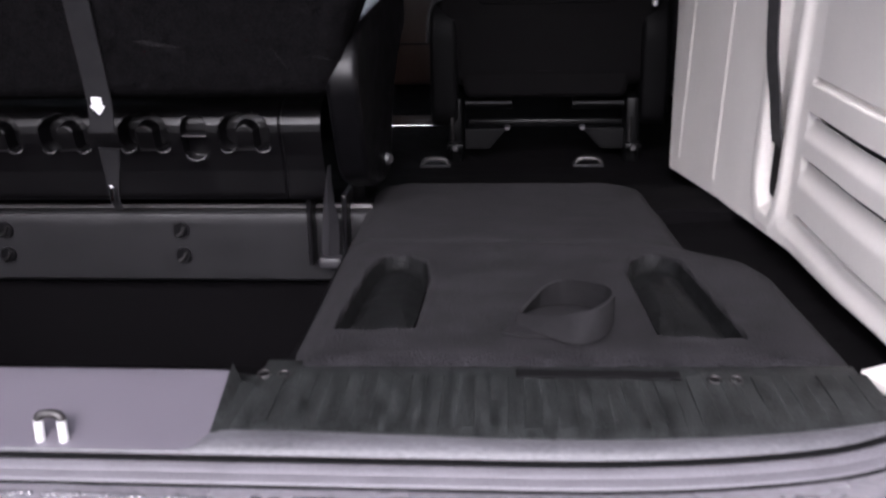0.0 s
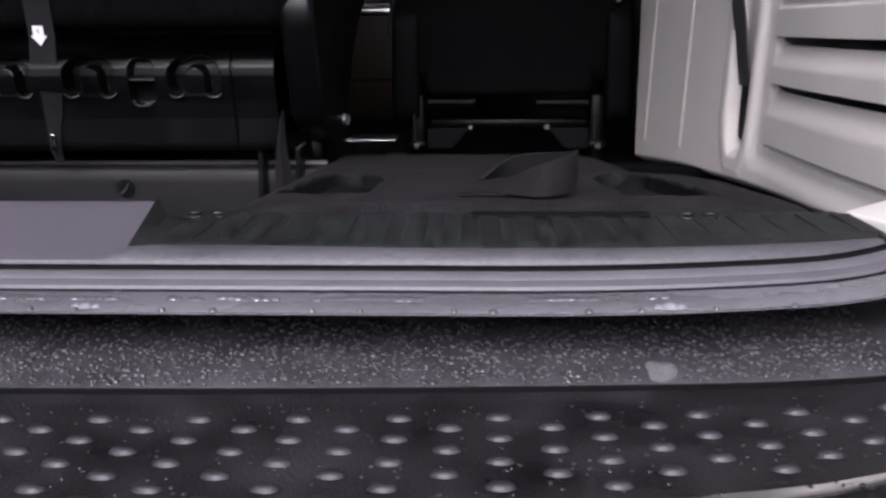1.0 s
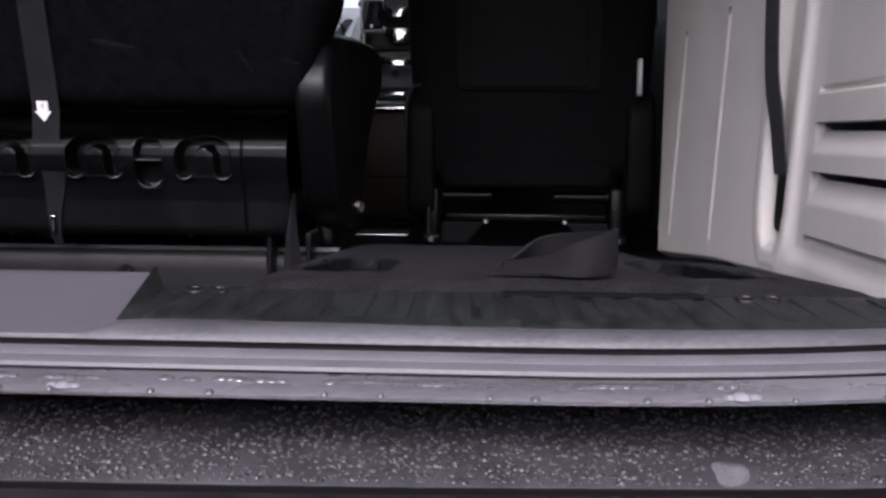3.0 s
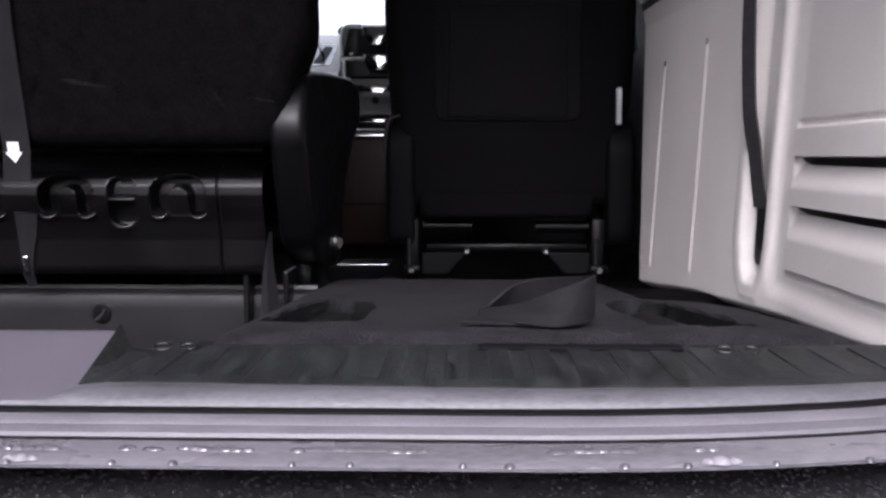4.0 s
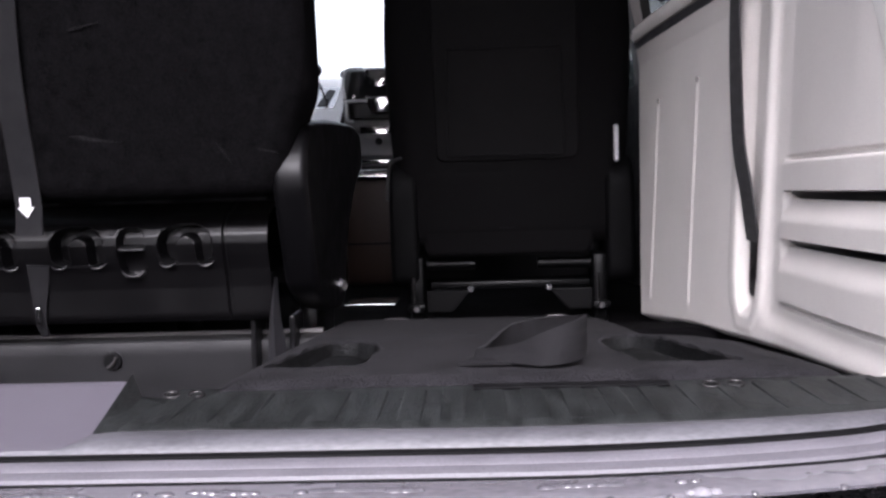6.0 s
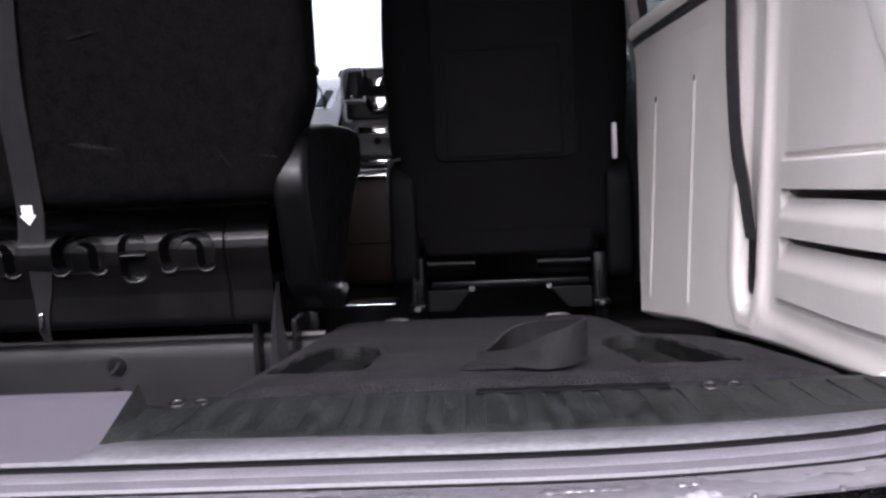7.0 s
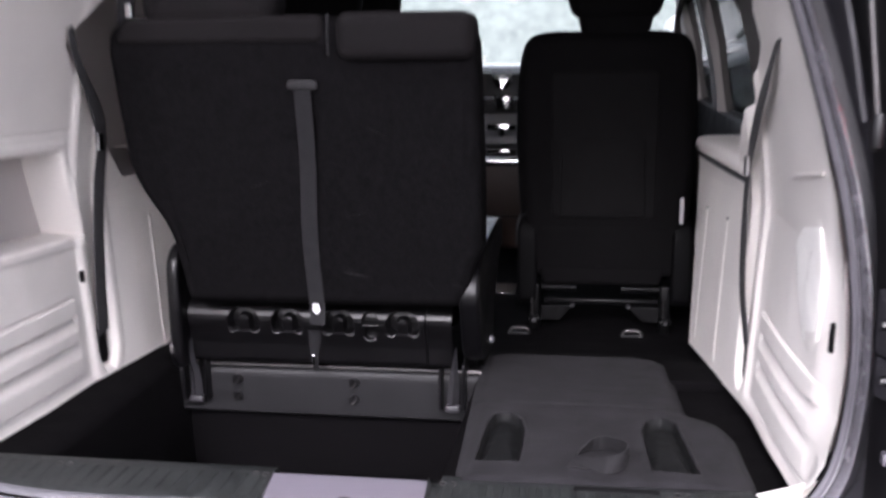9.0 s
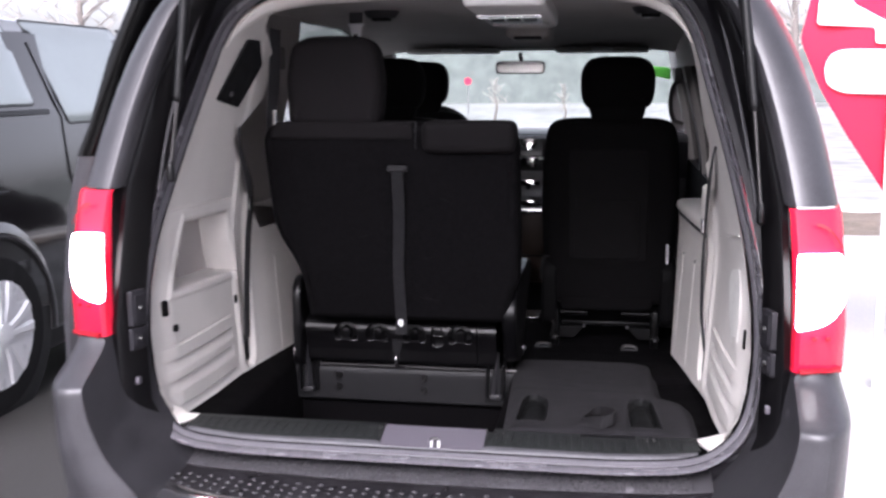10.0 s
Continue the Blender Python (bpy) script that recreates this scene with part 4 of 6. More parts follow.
def trim(s):
    panel = thing("side_trim", (s * .7, .5, .6), "beige grained plastic side trim of the load bay" + (" with a storage recess" if s < 0 else " with louvred vents"), "trim panel", kind="structure")
    k = 1.0 if s > 0 else 1.012
    for name, za, zb, nz in (("lower_panel", .54, 1.035, 300), ("pillar_trim", 1.035, 1.745, 160)):
        rings, cols = [], 400 if name == "lower_panel" else (81 if s > 0 else 240)
        for j in range(nz + 1):
            z = zr = lerp(za, zb, j / nz)
            yr = edge_at(z, 2) if z > .68 else lerp(.02, edge_at(.68, 2), step(.60, .68, z))
            if name == "lower_panel":
                ye = 1.143 + .25 * (z - .55)
            else:
                ye = table(z, [(1.03, .76), (1.10, .75), (1.16, .70), (1.26, .56), (1.327, .485), (1.386, .51), (1.49, .40), (1.573, .30), (1.65, .26), (1.75, .24)] if s > 0 else [(1.035, .70), (1.106, .64), (1.245, .545), (1.335, .45), (1.40, .52), (1.45, .59), (1.52, .61), (1.57, .60), (1.62, .54), (1.66, .47), (1.75, .43)])
            ring = []
            for i in range(cols + 1):
                y = lerp(yr, ye, i / cols)
                z = zr + (table(y, FOOT) - .54) * step(.645, .54, zr) if s > 0 else zr
                x = wall_x(y, z, yr) - relief(s, y, z)
                ring.append((s * k * x, y, z))
            x, y, z = abs(ring[-1][0]), ring[-1][1], ring[-1][2]
            ring += [(s * (x + .004), y + .004, z), (s * (x + .10), y + .010, z)]
            rings.append(ring)
        if name == "lower_panel" and s > 0:
            rings = [[(x + .02, y, z - .012) for x, y, z in rings[0]], [(x + .002, y, z - .003) for x, y, z in rings[0]]] + rings
        part(name, lofted(rings), BEIGE, panel, smooth=50)
    # small pits at the heads of the ribs, their shade drawn as dark discs
    if s > 0:
        for y, z in ((.842, .931), (1.075, .919)):
            part("rib_pit", tubed([(s * (wall_x(y, z, 0) - .0022), y, z), (s * (wall_x(y, z, 0) + .004), y, z)], .0045, 10), BEIGE_SHADE, panel, smooth=40)
    # sill corner tab of the trim
    part("corner_tab", slab(rpoly([(.634, .014), (.664, -.052), (.70, -.028), (.728, .012), (.70, .03), (.66, .018)], .006), lambda u, v, t: Vector((s * k * u, v, .628 + .6 * max(0, u - .68) + t)), 0, .012, .003), BEIGE, panel, smooth=40)
    # dark gap and cap along the ledge
    ys = [lerp(.66 if s > 0 else .86, 1.262, i / 12) for i in range(13)]
    part("gap_strip", lofted([[(s * k * (wall_x(y, 1.03, 0) + a), y, z) for y in ys] for a, z in ((.004, 1.03), (-.002, 1.034), (-.002, 1.046), (.004, 1.05))]), RUBBER, panel, "dark strip under the ledge", 40)
    part("ledge", lofted([[(s * k * (wall_x(y, 1.03, 0) + a), y + .006 * (i > 1), z) for y in ys + [ys[-1] + .01]] for i, (a, z) in enumerate(((.006, 1.046), (-.004, 1.048), (-.008, 1.058), (-.004, 1.074), (.008, 1.082), (.05, 1.085), (.12, 1.086)))]), BEIGE, panel, smooth=50)
    # belt slot
    dy = .04 if s < 0 else 0
    part("belt_slot", slab(rpoly([(.584, .630), (.612, .630), (.616, .712), (.580, .712)], .014), lambda u, v, t: Vector((s * k * (wall_x(u - dy, v, 0) + .0065 + t), u - dy, v)), 0, .006, .001), BLACK_PLASTIC, panel, "black belt slot")
    if s > 0:
        for z in (.7085, .7635):
            part("vent_slit", slab(rpoly([(.10, z - .0095), (.30, z - .0095), (.47, z - .0085), (.503, z - .003), (.495, z + .001), (.10, z + .001)], .001, 2), lambda u, v, t: Vector((s * (wall_x(u, v, 0) + .0122 - t), u, v)), -.001, .0015, .0004), BLACK_PLASTIC, panel, "dark vent slit")
        holes = [(.056, .882, .005, .024)]
    else:
        holes = [(.066, .908, .010, .022), (.098, .847, .010, .010), (.508, .840, .010, .013)]
    for y, z, a, b in holes:
        part("hole", slab(rpoly([(y - a, z - b), (y + a, z - b), (y + a, z + b), (y - a, z + b)], min(a, b) * .8), lambda u, v, t: Vector((s * k * (wall_x(u, v, edge_at(v, 2)) - .0012 - t), u, v)), -.004, 0, .0005), BLACK_PLASTIC, panel)
    if s < 0:
        # back of the recess: beige turned grey to carry its shade
        part("recess_back", slab(rpoly([(.128, .958), (.512, .940), (.457, 1.104), (.186, 1.113)], .012), lambda u, v, t: Vector((-k * (wall_x(u, v, 0) + .1475 + t), u, v)), 0, .002, .0005), RECESS_SHADE, panel, "recess back, beige darkened for shade")
        part("pillar_insert", slab(rpoly([(.25, 1.455), (.415, 1.430), (.525, 1.550), (.46, 1.620), (.365, 1.622)], .012), lambda u, v, t: Vector((-k * (wall_x(u, v, edge_at(v, 2)) - .001 - t), u, v)), -.003, .003, .001), DARK_PLASTIC, panel, "dark grey grille insert")
        part("screw", tubed([(-k * (wall_x(.33, 1.47, edge_at(1.47, 2)) - .001), .33, 1.47), (-k * (wall_x(.33, 1.47, edge_at(1.47, 2)) - .010), .33, 1.47)], .007, 10), STEEL, panel)
    else:
        part("pale_patch", slab(rpoly([(.10, .86), (.185, .84), (.245, .90), (.30, .985), (.25, 1.02), (.135, 1.04), (.105, .97)], .01, 3), lambda u, v, t: Vector((s * (wall_x(u, v, edge_at(v, 2)) - relief(s, u, v) - .0006 - t), u, v)), -.001, .0006, .0003), BEIGE_PALE, panel, "pale patch", 60)
        part("pillar_groove", slab(rpoly([(.10, 1.125), (.30, 1.097), (.302, 1.104), (.10, 1.132)], .002), lambda u, v, t: Vector((s * (wall_x(u, v, edge_at(v, 2)) - .001 - t), u, v)), -.004, 0, .0005), BEIGE, panel)
    return panel


trim(1)
trim(-1)
# garnish along the top of the opening
plain = around(same((-.002, -.012)))[0]
rings = [[p.lerp(o, .12 + .88 * step(1.58, 1.73, o.z)) for p, o in zip(plain, ring)] for ring in around(same((-.002, -.012), (-.012, -.006), (-.03, -.02), (-.04, -.06), (-.03, -.10)))]
keep = [i for i, p in enumerate(RIM) if p.z > 1.58]
n = len(RIM)
halves = [i for i in keep if i < n // 2], [i for i in keep if i > n // 2]
part("top_garnish", lofted([[r[i] for i in halves[0]] for r in rings]), BEIGE, van, "beige garnish over the opening", 50)
part("top_garnish", lofted([[r[i] for i in halves[1]] for r in rings]), BEIGE, van, smooth=50)

# floor: front carpet, the deep well, its ledges
floor = thing("floor", (0, 1.5, .45), "black carpeted van floor with a deep well", "floor", kind="structure")
bm = bmesh.new()
loft(bm, [[(-.82, y, z), (-.3, y, z), (.12, y, z), (.5, y, z), (.82, y, z)] for y, z in ((.736, .49), (.738, .568), (.742, .572), (.93, .556), (1.10, .520), (1.25, .505), (1.6, .496), (2.0, .488), (2.6, .46), (3.3, .46))])
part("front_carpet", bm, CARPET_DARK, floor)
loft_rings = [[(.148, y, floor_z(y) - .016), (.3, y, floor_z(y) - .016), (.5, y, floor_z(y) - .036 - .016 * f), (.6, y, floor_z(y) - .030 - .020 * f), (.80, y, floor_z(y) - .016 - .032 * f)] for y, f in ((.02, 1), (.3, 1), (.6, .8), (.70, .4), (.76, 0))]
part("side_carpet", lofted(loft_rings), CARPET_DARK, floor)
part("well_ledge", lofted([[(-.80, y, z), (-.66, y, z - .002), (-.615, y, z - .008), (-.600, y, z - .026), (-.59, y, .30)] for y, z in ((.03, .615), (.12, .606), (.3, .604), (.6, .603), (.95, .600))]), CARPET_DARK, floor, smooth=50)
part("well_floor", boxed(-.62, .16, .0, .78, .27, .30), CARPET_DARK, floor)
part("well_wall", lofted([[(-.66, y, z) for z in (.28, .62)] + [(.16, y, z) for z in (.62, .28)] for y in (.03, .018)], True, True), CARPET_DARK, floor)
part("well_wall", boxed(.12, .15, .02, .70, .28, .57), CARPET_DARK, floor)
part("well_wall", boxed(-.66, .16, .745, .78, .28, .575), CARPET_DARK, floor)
# plastic cross panel in front of the well
panel = thing("well_panel", (-.22, .73, .45), "dark grained plastic cross panel with paired holes", "panel", kind="structure")
part("face", lofted([[(x, y, z) for y, z in ((.745, .462), (.716, .462), (.708, .468), (.704, .555), (.7035, .569), (.706, .5745), (.7095, .5745), (.710, .568), (.714, .568), (.714, .580), (.74, .580))] for x in (-.615, -.3, .0, .13)]), DARK_PLASTIC, panel, smooth=35)
part("rail", lofted([[(x, y, z) for y, z in ((.712, .578), (.7105, .583), (.713, .5875), (.720, .588), (.722, .579))] for x in (-.6, .13)], True, True), DULL_STEEL, panel, "dull steel rail", 40)
for x in (-.455, -.17):
    for z, r in ((.549, .013), (.508, .012)):
        part("hole", tubed([(x, .699, z), (x, .7045, z), (x, .707, z)], [r, r, r * .9], 18), BLACK_PLASTIC, panel, smooth=40)
        part("hole_tab", tubed(smooth_path([(x - .006, .6985, z - .009), (x + .002, .698, z - .003), (x + .006, .6985, z + .006)], 3), .0028, 8), DULL_STEEL, panel, "dull steel hook", 40)

# ---- folded seat: a carpeted back lying level, with two grips and a pull strap ----
folded = thing("folded_seat", (.36, .4, .55), "folded third-row seat with a charcoal carpet back", "car seat")
GRIPS = ([(.189, .088), (.260, .094), (.258, .268), (.247, .345), (.222, .379), (.198, .369), (.188, .310), (.188, .198)], [(.482, .080), (.556, .071), (.542, .292), (.538, .352), (.515, .383), (.488, .367), (.475, .298), (.478, .222)])


def mat_z(x, y, e, out):
    d = min(1.0, max(0.0, e / .03))
    z = floor_z(y) + .004 - .014 * (1 - d) ** 2 - .015 * (1 - min(1.0, out / .085)) ** 2
    for g in GRIPS:
        z -= .030 * step(-.003, .006, inside(g, x, y)) - .002 * step(-.014, -.003, inside(g, x, y))
    z -= .003 * step(.02, .0, abs(y - .455)) * step(.9, .4, y)
    return z + .0006 * noise.noise((x * 22, y * 22, 0)) * d


bm = bmesh.new()
N, M = 130, 200
grid = {}
for i in range(N + 1):
    for j in range(M + 1):
        v = j / M * .925
        lo = table(v, [(0, .166), (.06, .158), (.6, .128), (.87, .115), (.925, .155)])
        hi = table(v, [(0, .625), (.02, .640), (.075, .650), (.33, .650), (.375, .640), (.43, .592), (.47, .574), (.88, .568), (.91, .555), (.925, .53)])
        u = lerp(lo, hi, i / N)
        y = lerp(lerp(0, .012, i / N), .925, j / M)
        grid[i, j] = bm.verts.new((u, y, mat_z(u, y, min(u - lo, hi - u, v, .925 - v), hi - u)))
for i in range(N):
    for j in range(M):
        bm.faces.new((grid[i, j], grid[i + 1, j], grid[i + 1, j + 1], grid[i, j + 1]))
ring = [grid[i, 0] for i in range(N)] + [grid[N, j] for j in range(M)] + [grid[i, M] for i in range(N, 0, -1)] + [grid[0, j] for j in range(M, 0, -1)]
low = [bm.verts.new((v.co.x, v.co.y, v.co.z - .035)) for v in ring]
for a in range(len(ring)):
    b = (a + 1) % len(ring)
    bm.faces.new((ring[a], ring[b], low[b], low[a]))
part("carpet_back", bm, CARPET_GREY, folded, smooth=60)


def dish(poly, drop_to, rings=10):
    """A hollow cup under a convex outline: steep at its rim, its floor swelling up in the middle."""
    c = sum((Vector(p) for p in poly), Vector((0, 0))) / len(poly)
    bm, rows = bmesh.new(), []
    for k in range(rings + 1):
        f = 1 - .93 * (k / rings) ** 1.2
        rows.append([])
        for p in poly:
            u, v = c + (Vector(p) - c) * f
            fall = drop_to * step(0, .16, k / rings) * (1 - .6 * step(.12, .8, k / rings))
            rows[-1].append((u, v, floor_z(v) + .0035 - fall))
    rows = loft(bm, rows, True)
    bm.faces.new(rows[-1])
    return bm


for g in GRIPS:
    part("grip_cup", dish(rpoly(g, .014), .016), CUP, folded, "black grained grip cup", 60)
part("seat_shell", boxed(.15, .56, .04, .90, .47, .555, r=.02), BLACK_PLASTIC, folded, smooth=40)
part("edge_tape", boxed(.355, .488, -.012, .002, .6390, .6412, r=.0006), MATTE_BLACK, folded, "flat black strap along the edge")
# pull strap standing in a loop, its tail lying flat: x, y, height of the foot, then of the upper edge
LOOP = [((.357, .082, .002), (.357, .112, .010)), ((.380, .066, .003), (.387, .082, .016)), ((.406, .046, .002), (.412, .060, .028)), ((.428, .058, .004), (.432, .065, .035)),
        ((.440, .086, .007), (.441, .086, .038)), ((.440, .115, .008), (.438, .118, .036)), ((.427, .148, .006), (.422, .140, .034)), ((.404, .168, .003), (.401, .157, .032)),
        ((.380, .164, .002), (.383, .152, .027)), ((.365, .146, .002), (.370, .136, .018)), ((.356, .112, .005), (.362, .126, .012))]


def webbing_band(low, high, closed, thick=.0024):
    """Webbing between two edges, with thickness."""
    n, rings = len(low), []
    for i in range(n):
        j, k = ((i + 1) % n, (i - 1) % n) if closed else (min(i + 1, n - 1), max(i - 1, 0))
        across = (high[i] - low[i]).normalized()
        out = (low[j] - low[k]).cross(across).normalized() * thick / 2
        rings.append([low[i] + out, low[i].lerp(high[i], .5) + out * 1.15, high[i] + out, high[i] - out, low[i].lerp(high[i], .5) - out * .85, low[i] - out])
    return lofted(rings + rings[:1] if closed else rings, True, not closed)


def edge_of(points, closed):
    pts = [Vector((x, y, floor_z(y) + .004 + h)) for x, y, h in points]
    if not closed:
        return smooth_path(pts, 5)
    m = len(pts)
    return smooth_path(pts[-2:] + pts + pts[:2], 5)[10:10 + 5 * m]


part("pull_strap", webbing_band(edge_of([a for a, b in LOOP], True), edge_of([b for a, b in LOOP], True), True), WEBBING, folded, "charcoal webbing pull loop", 50)
part("strap_tail", webbing_band(edge_of([(.342, .073, .002), (.360, .066, .003), (.382, .064, .003), (.404, .062, .004)], False), edge_of([(.349, .100, .004), (.366, .096, .006), (.386, .093, .005), (.406, .088, .003)], False), False), WEBBING, folded, "flat end of the pull strap", 50)

# floor strikers in front of the folded seat
for x in (.174, .496):
    st = thing("floor_striker", (x, 1.325, .504), "bright steel floor anchor loop", "anchor", "floor anchors")
    part("loop", tubed(smooth_path([(x - .026, 1.325, .502), (x - .024, 1.325, .513), (x - .014, 1.325, .519), (x + .014, 1.325, .519), (x + .024, 1.325, .513), (x + .026, 1.325, .502)], 4), .006, 10), DULL_STEEL, st, smooth=50)
    part("base", boxed(x - .032, x + .032, 1.315, 1.347, .502, .509, r=.002), DARK_PLASTIC, st)
strip = tagged(part("floor_strip", boxed(-.005, .125, 1.82, 1.965, .488, .4985, r=.002), SILVER_TRIM), "bright metal cover strip on the floor carpet", "floor strip")

# ---- third-row seat, upright ----
SCUFFS = ((-.115, .852, .034, .003, -.15), (.098, .832, .016, .002, -.2), (-.11, .985, .022, .002, .2), (.045, .83, .018, .0015, -1.0), (-.30, 1.05, .03, .002, .3), (-.05, 1.16, .025, .0018, -.4))
third = thing("third_row_seat", (-.22, .7, .55), "upright black third-row seat with a carpeted back", "car seat")


def lean(z):
    return .556 - .235 * (z - .76) + .05 * step(1.22, 1.40, z) * .4


back = rpoly([(-.505, .775), (.110, .775), (.132, .862), (.152, .906), (.156, 1.08), (.152, 1.345), (.130, 1.372), (-.135, 1.385), (-.16, 1.385), (-.56, 1.385), (-.598, 1.355), (-.588, 1.06), (-.52, .94)], [.02, .03, .02, .02, .05, .03, .03, .02, .02, .04, .04, .06, .05], 4)
part("backrest", slab(back, lambda u, v, t: Vector((u, lean(v) + t, v)), .0, .13, .028, 4), CARPET_BACK, third, "black carpet-backed backrest", 50)
part("seam", tubed([(-.137, lean(1.385) + .012, 1.389), (-.137, lean(1.36) - .0005, 1.36), (-.137, lean(1.31) - .0005, 1.31)], .003, 8), BLACK_PLASTIC, third)
for x0, x1, z0, z1 in ((-.118, .150, 1.300, 1.392),):
    part("folded_head_restraint", slab(rpoly([(x0, z0), (x1, z0), (x1, z1), (x0, z1)], .03, 5), lambda u, v, t: Vector((u, lean(v) - .028 + t, v)), .0, .12, .024, 4), SEAT_CLOTH_LIGHT, third, "dark padded head restraint folded down", 60)
part("back_hem", slab(rpoly([(-.575, 1.335), (-.145, 1.335), (-.145, 1.388), (-.555, 1.388)], .02, 4), lambda u, v, t: Vector((u, lean(v) - .006 + t, v)), .0, .12, .012, 3), SEAT_CLOTH_LIGHT, third, smooth=60)
rest = part("head_restraint", slab(rpoly([(-.515, 1.372), (-.245, 1.372), (-.235, 1.50), (-.250, 1.605), (-.30, 1.632), (-.455, 1.632), (-.505, 1.605), (-.522, 1.50)], .035, 5), lambda u, v, t: Vector((u, .425 + t, v)), .0, .12, .035, 5), SEAT_CLOTH_LIGHT, third, "dark cloth head restraint", 60)
for x in (-.47, -.29):
    part("post", tubed([(x, .49, 1.34), (x, .485, 1.43)], .007, 10), CHROME, rest)
    part("post_collar", tubed([(x, .488, 1.384), (x, .488, 1.398)], [.014, .011], 12), BLACK_PLASTIC, rest)
# faint pale scuffs on the carpet of the back
for x, z, l, w, turn in SCUFFS:
    ca, sa = math.cos(turn), math.sin(turn)
    line = rpoly([(-l, -w * .3), (-l * .4, -w), (l * .5, -w * .6), (l, 0), (l * .3, w * .5), (-l * .6, w)], .002)
    part("scuff", slab(line, lambda u, v, t: Vector((x + u * ca - v * sa, lean(z + u * sa + v * ca) - .0003 + t, z + u * sa + v * ca)), 0, .001, .0001, 1), SCUFF, third)
# strap with its white arrow
top, low = Vector((-.193, lean(1.25) - .004, 1.25)), Vector((-.212, lean(.775) - .006, .735))
pts = [top.lerp(low, i / 14) for i in range(15)]
for i, p in enumerate(pts):
    p.y = lean(max(p.z, .775)) - .004 - .004 * math.sin(i * .9) * .4
    p.x += .003 * math.sin(i * .55)
strap = part("tether_strap", ribbon(pts, [.034] * 15, Vector((1, 0, 0)), .0024), TETHER, third, "black tether strap", 40)
part("strap_cap", slab(rpoly([(-.225, 1.245), (-.160, 1.245), (-.164, 1.263), (-.221, 1.263)], .006), lambda u, v, t: Vector((u, lean(v) - .008 + t, v)), 0, .012, .003), DARK_PLASTIC, strap, smooth=40)
arrow = [(-.2100 + a * .66, .7705 + b * .66) for a, b in ((-.0105, .019), (-.0105, .0005), (-.0165, .0005), (.0005, -.019), (.0165, .0005), (.0105, .0005), (.0105, .019))]
label = part("arrow_label", slab([Vector(p) for p in arrow], lambda u, v, t: Vector((u, lean(v) - .0095 + t, v)), 0, .001, .0002), WHITE_LABEL, strap, "white arrow-shaped label")
font = bpy.data.curves.new("numeral", "FONT")
font.body, font.size, font.align_x, font.align_y = "4", .0115, "CENTER", "CENTER"
letter = new("numeral", font)
dg = bpy.context.evaluated_depsgraph_get()
me = bpy.data.meshes.new_from_object(letter.evaluated_get(dg))
bpy.data.objects.remove(letter)
me.transform(Matrix.Translation((-.2100, lean(.776) - .0105, .7762)) @ Matrix.Rotation(radians(90), 4, "X"))
me.materials.clear()
me.materials.append(PRINT)
num = new("numeral", me)
num.parent = label
# moulded housing under the backrest
ARCH = [(-.411, .037), (-.307, .037), (-.188, .037), (-.040, .037)]


bm = bmesh.new()
rows = []
zs = [.614 + (.768 - .614) * i / 80 for i in range(81)]
xs = [-.543 + (.072 + .543) * i / 340 for i in range(341)]
for x in xs:
    row = [(x, .70, .606), (x, .668, .608)]
    for z in zs:
        y = table(z, [(.608, .664), (.62, .660), (.655, .655), (.68, .648), (.70, .640), (.715, .636), (.727, .636), (.737, .640), (.746, .648), (.753, .660), (.757, .675), (.770, .71)])
        for cx, w in ARCH:
            # an arch-shaped recess with a tongue standing in it
            u, v = (x - cx) / w, (z - .714) / .029
            e = 1 - (abs(u) ** 2.4 + (abs(v) ** 2.4 if v > 0 else (abs(v) / .92) ** 5)) ** .4
            tongue = step(.44, .34, math.hypot(u, max(0, v - .02) * .9)) if v > -.95 else step(.44, .34, abs(u))
            y += .028 * step(0, .12, e) * (1 - .82 * tongue)
        u, v = (x + .1135) / .019, (z - .705) / .034
        e = 1 - (abs(u) ** 4 + abs(v) ** 4) ** .25
        bar = step(.10, .06, abs(v - .18))
        y += .018 * step(0, .16, e) * (1 - .8 * bar)
        if abs(x - .013) < .0016:
            y += .004
        row.append((x, y, z))
    row.append((x, .71, .772))
    rows.append(row)
loft(bm, rows)
part("lower_housing", bm, HOUSING, third, "black moulded housing with arched anchor pockets", 50)
# thin paler crescents added in the shape of glints on the pocket rims
for cx, w in ARCH:
    for d in (-.70, .70):
        part("pocket_glint", tubed([(cx + w * d + .0115 * math.cos(a), .6405 + .004 * (1 + math.sin(a)), .6945 + .0095 * math.sin(a)) for a in (math.pi * (1.06 + .88 * i / 10) for i in range(11))], [.0006 + .0016 * math.sin(math.pi * i / 10) for i in range(11)], 8), POCKET, third, smooth=60)
part("pocket_glint", tubed([(-.1135 + .015 * math.cos(a), .6445 + .003 * math.sin(a), .684 + .011 * math.sin(a)) for a in (math.pi * (1.06 + .88 * i / 10) for i in range(11))], [.0006 + .0016 * math.sin(math.pi * i / 10) for i in range(11)], 8), POCKET, third, smooth=60)
part("pocket_bar", tubed([(-.1305, .6405, .7095), (-.1135, .640, .7095), (-.0965, .6405, .7095)], .0018, 8), POCKET, third, smooth=60)
part("housing_lip", lofted([[(x, y, z) for y, z in ((.66, .770), (.612, .772), (.600, .780), (.598, .790), (.606, .80), (.66, .80))] for x in (-.50, .08)], True, True), BLACK_PLASTIC, third, smooth=40)
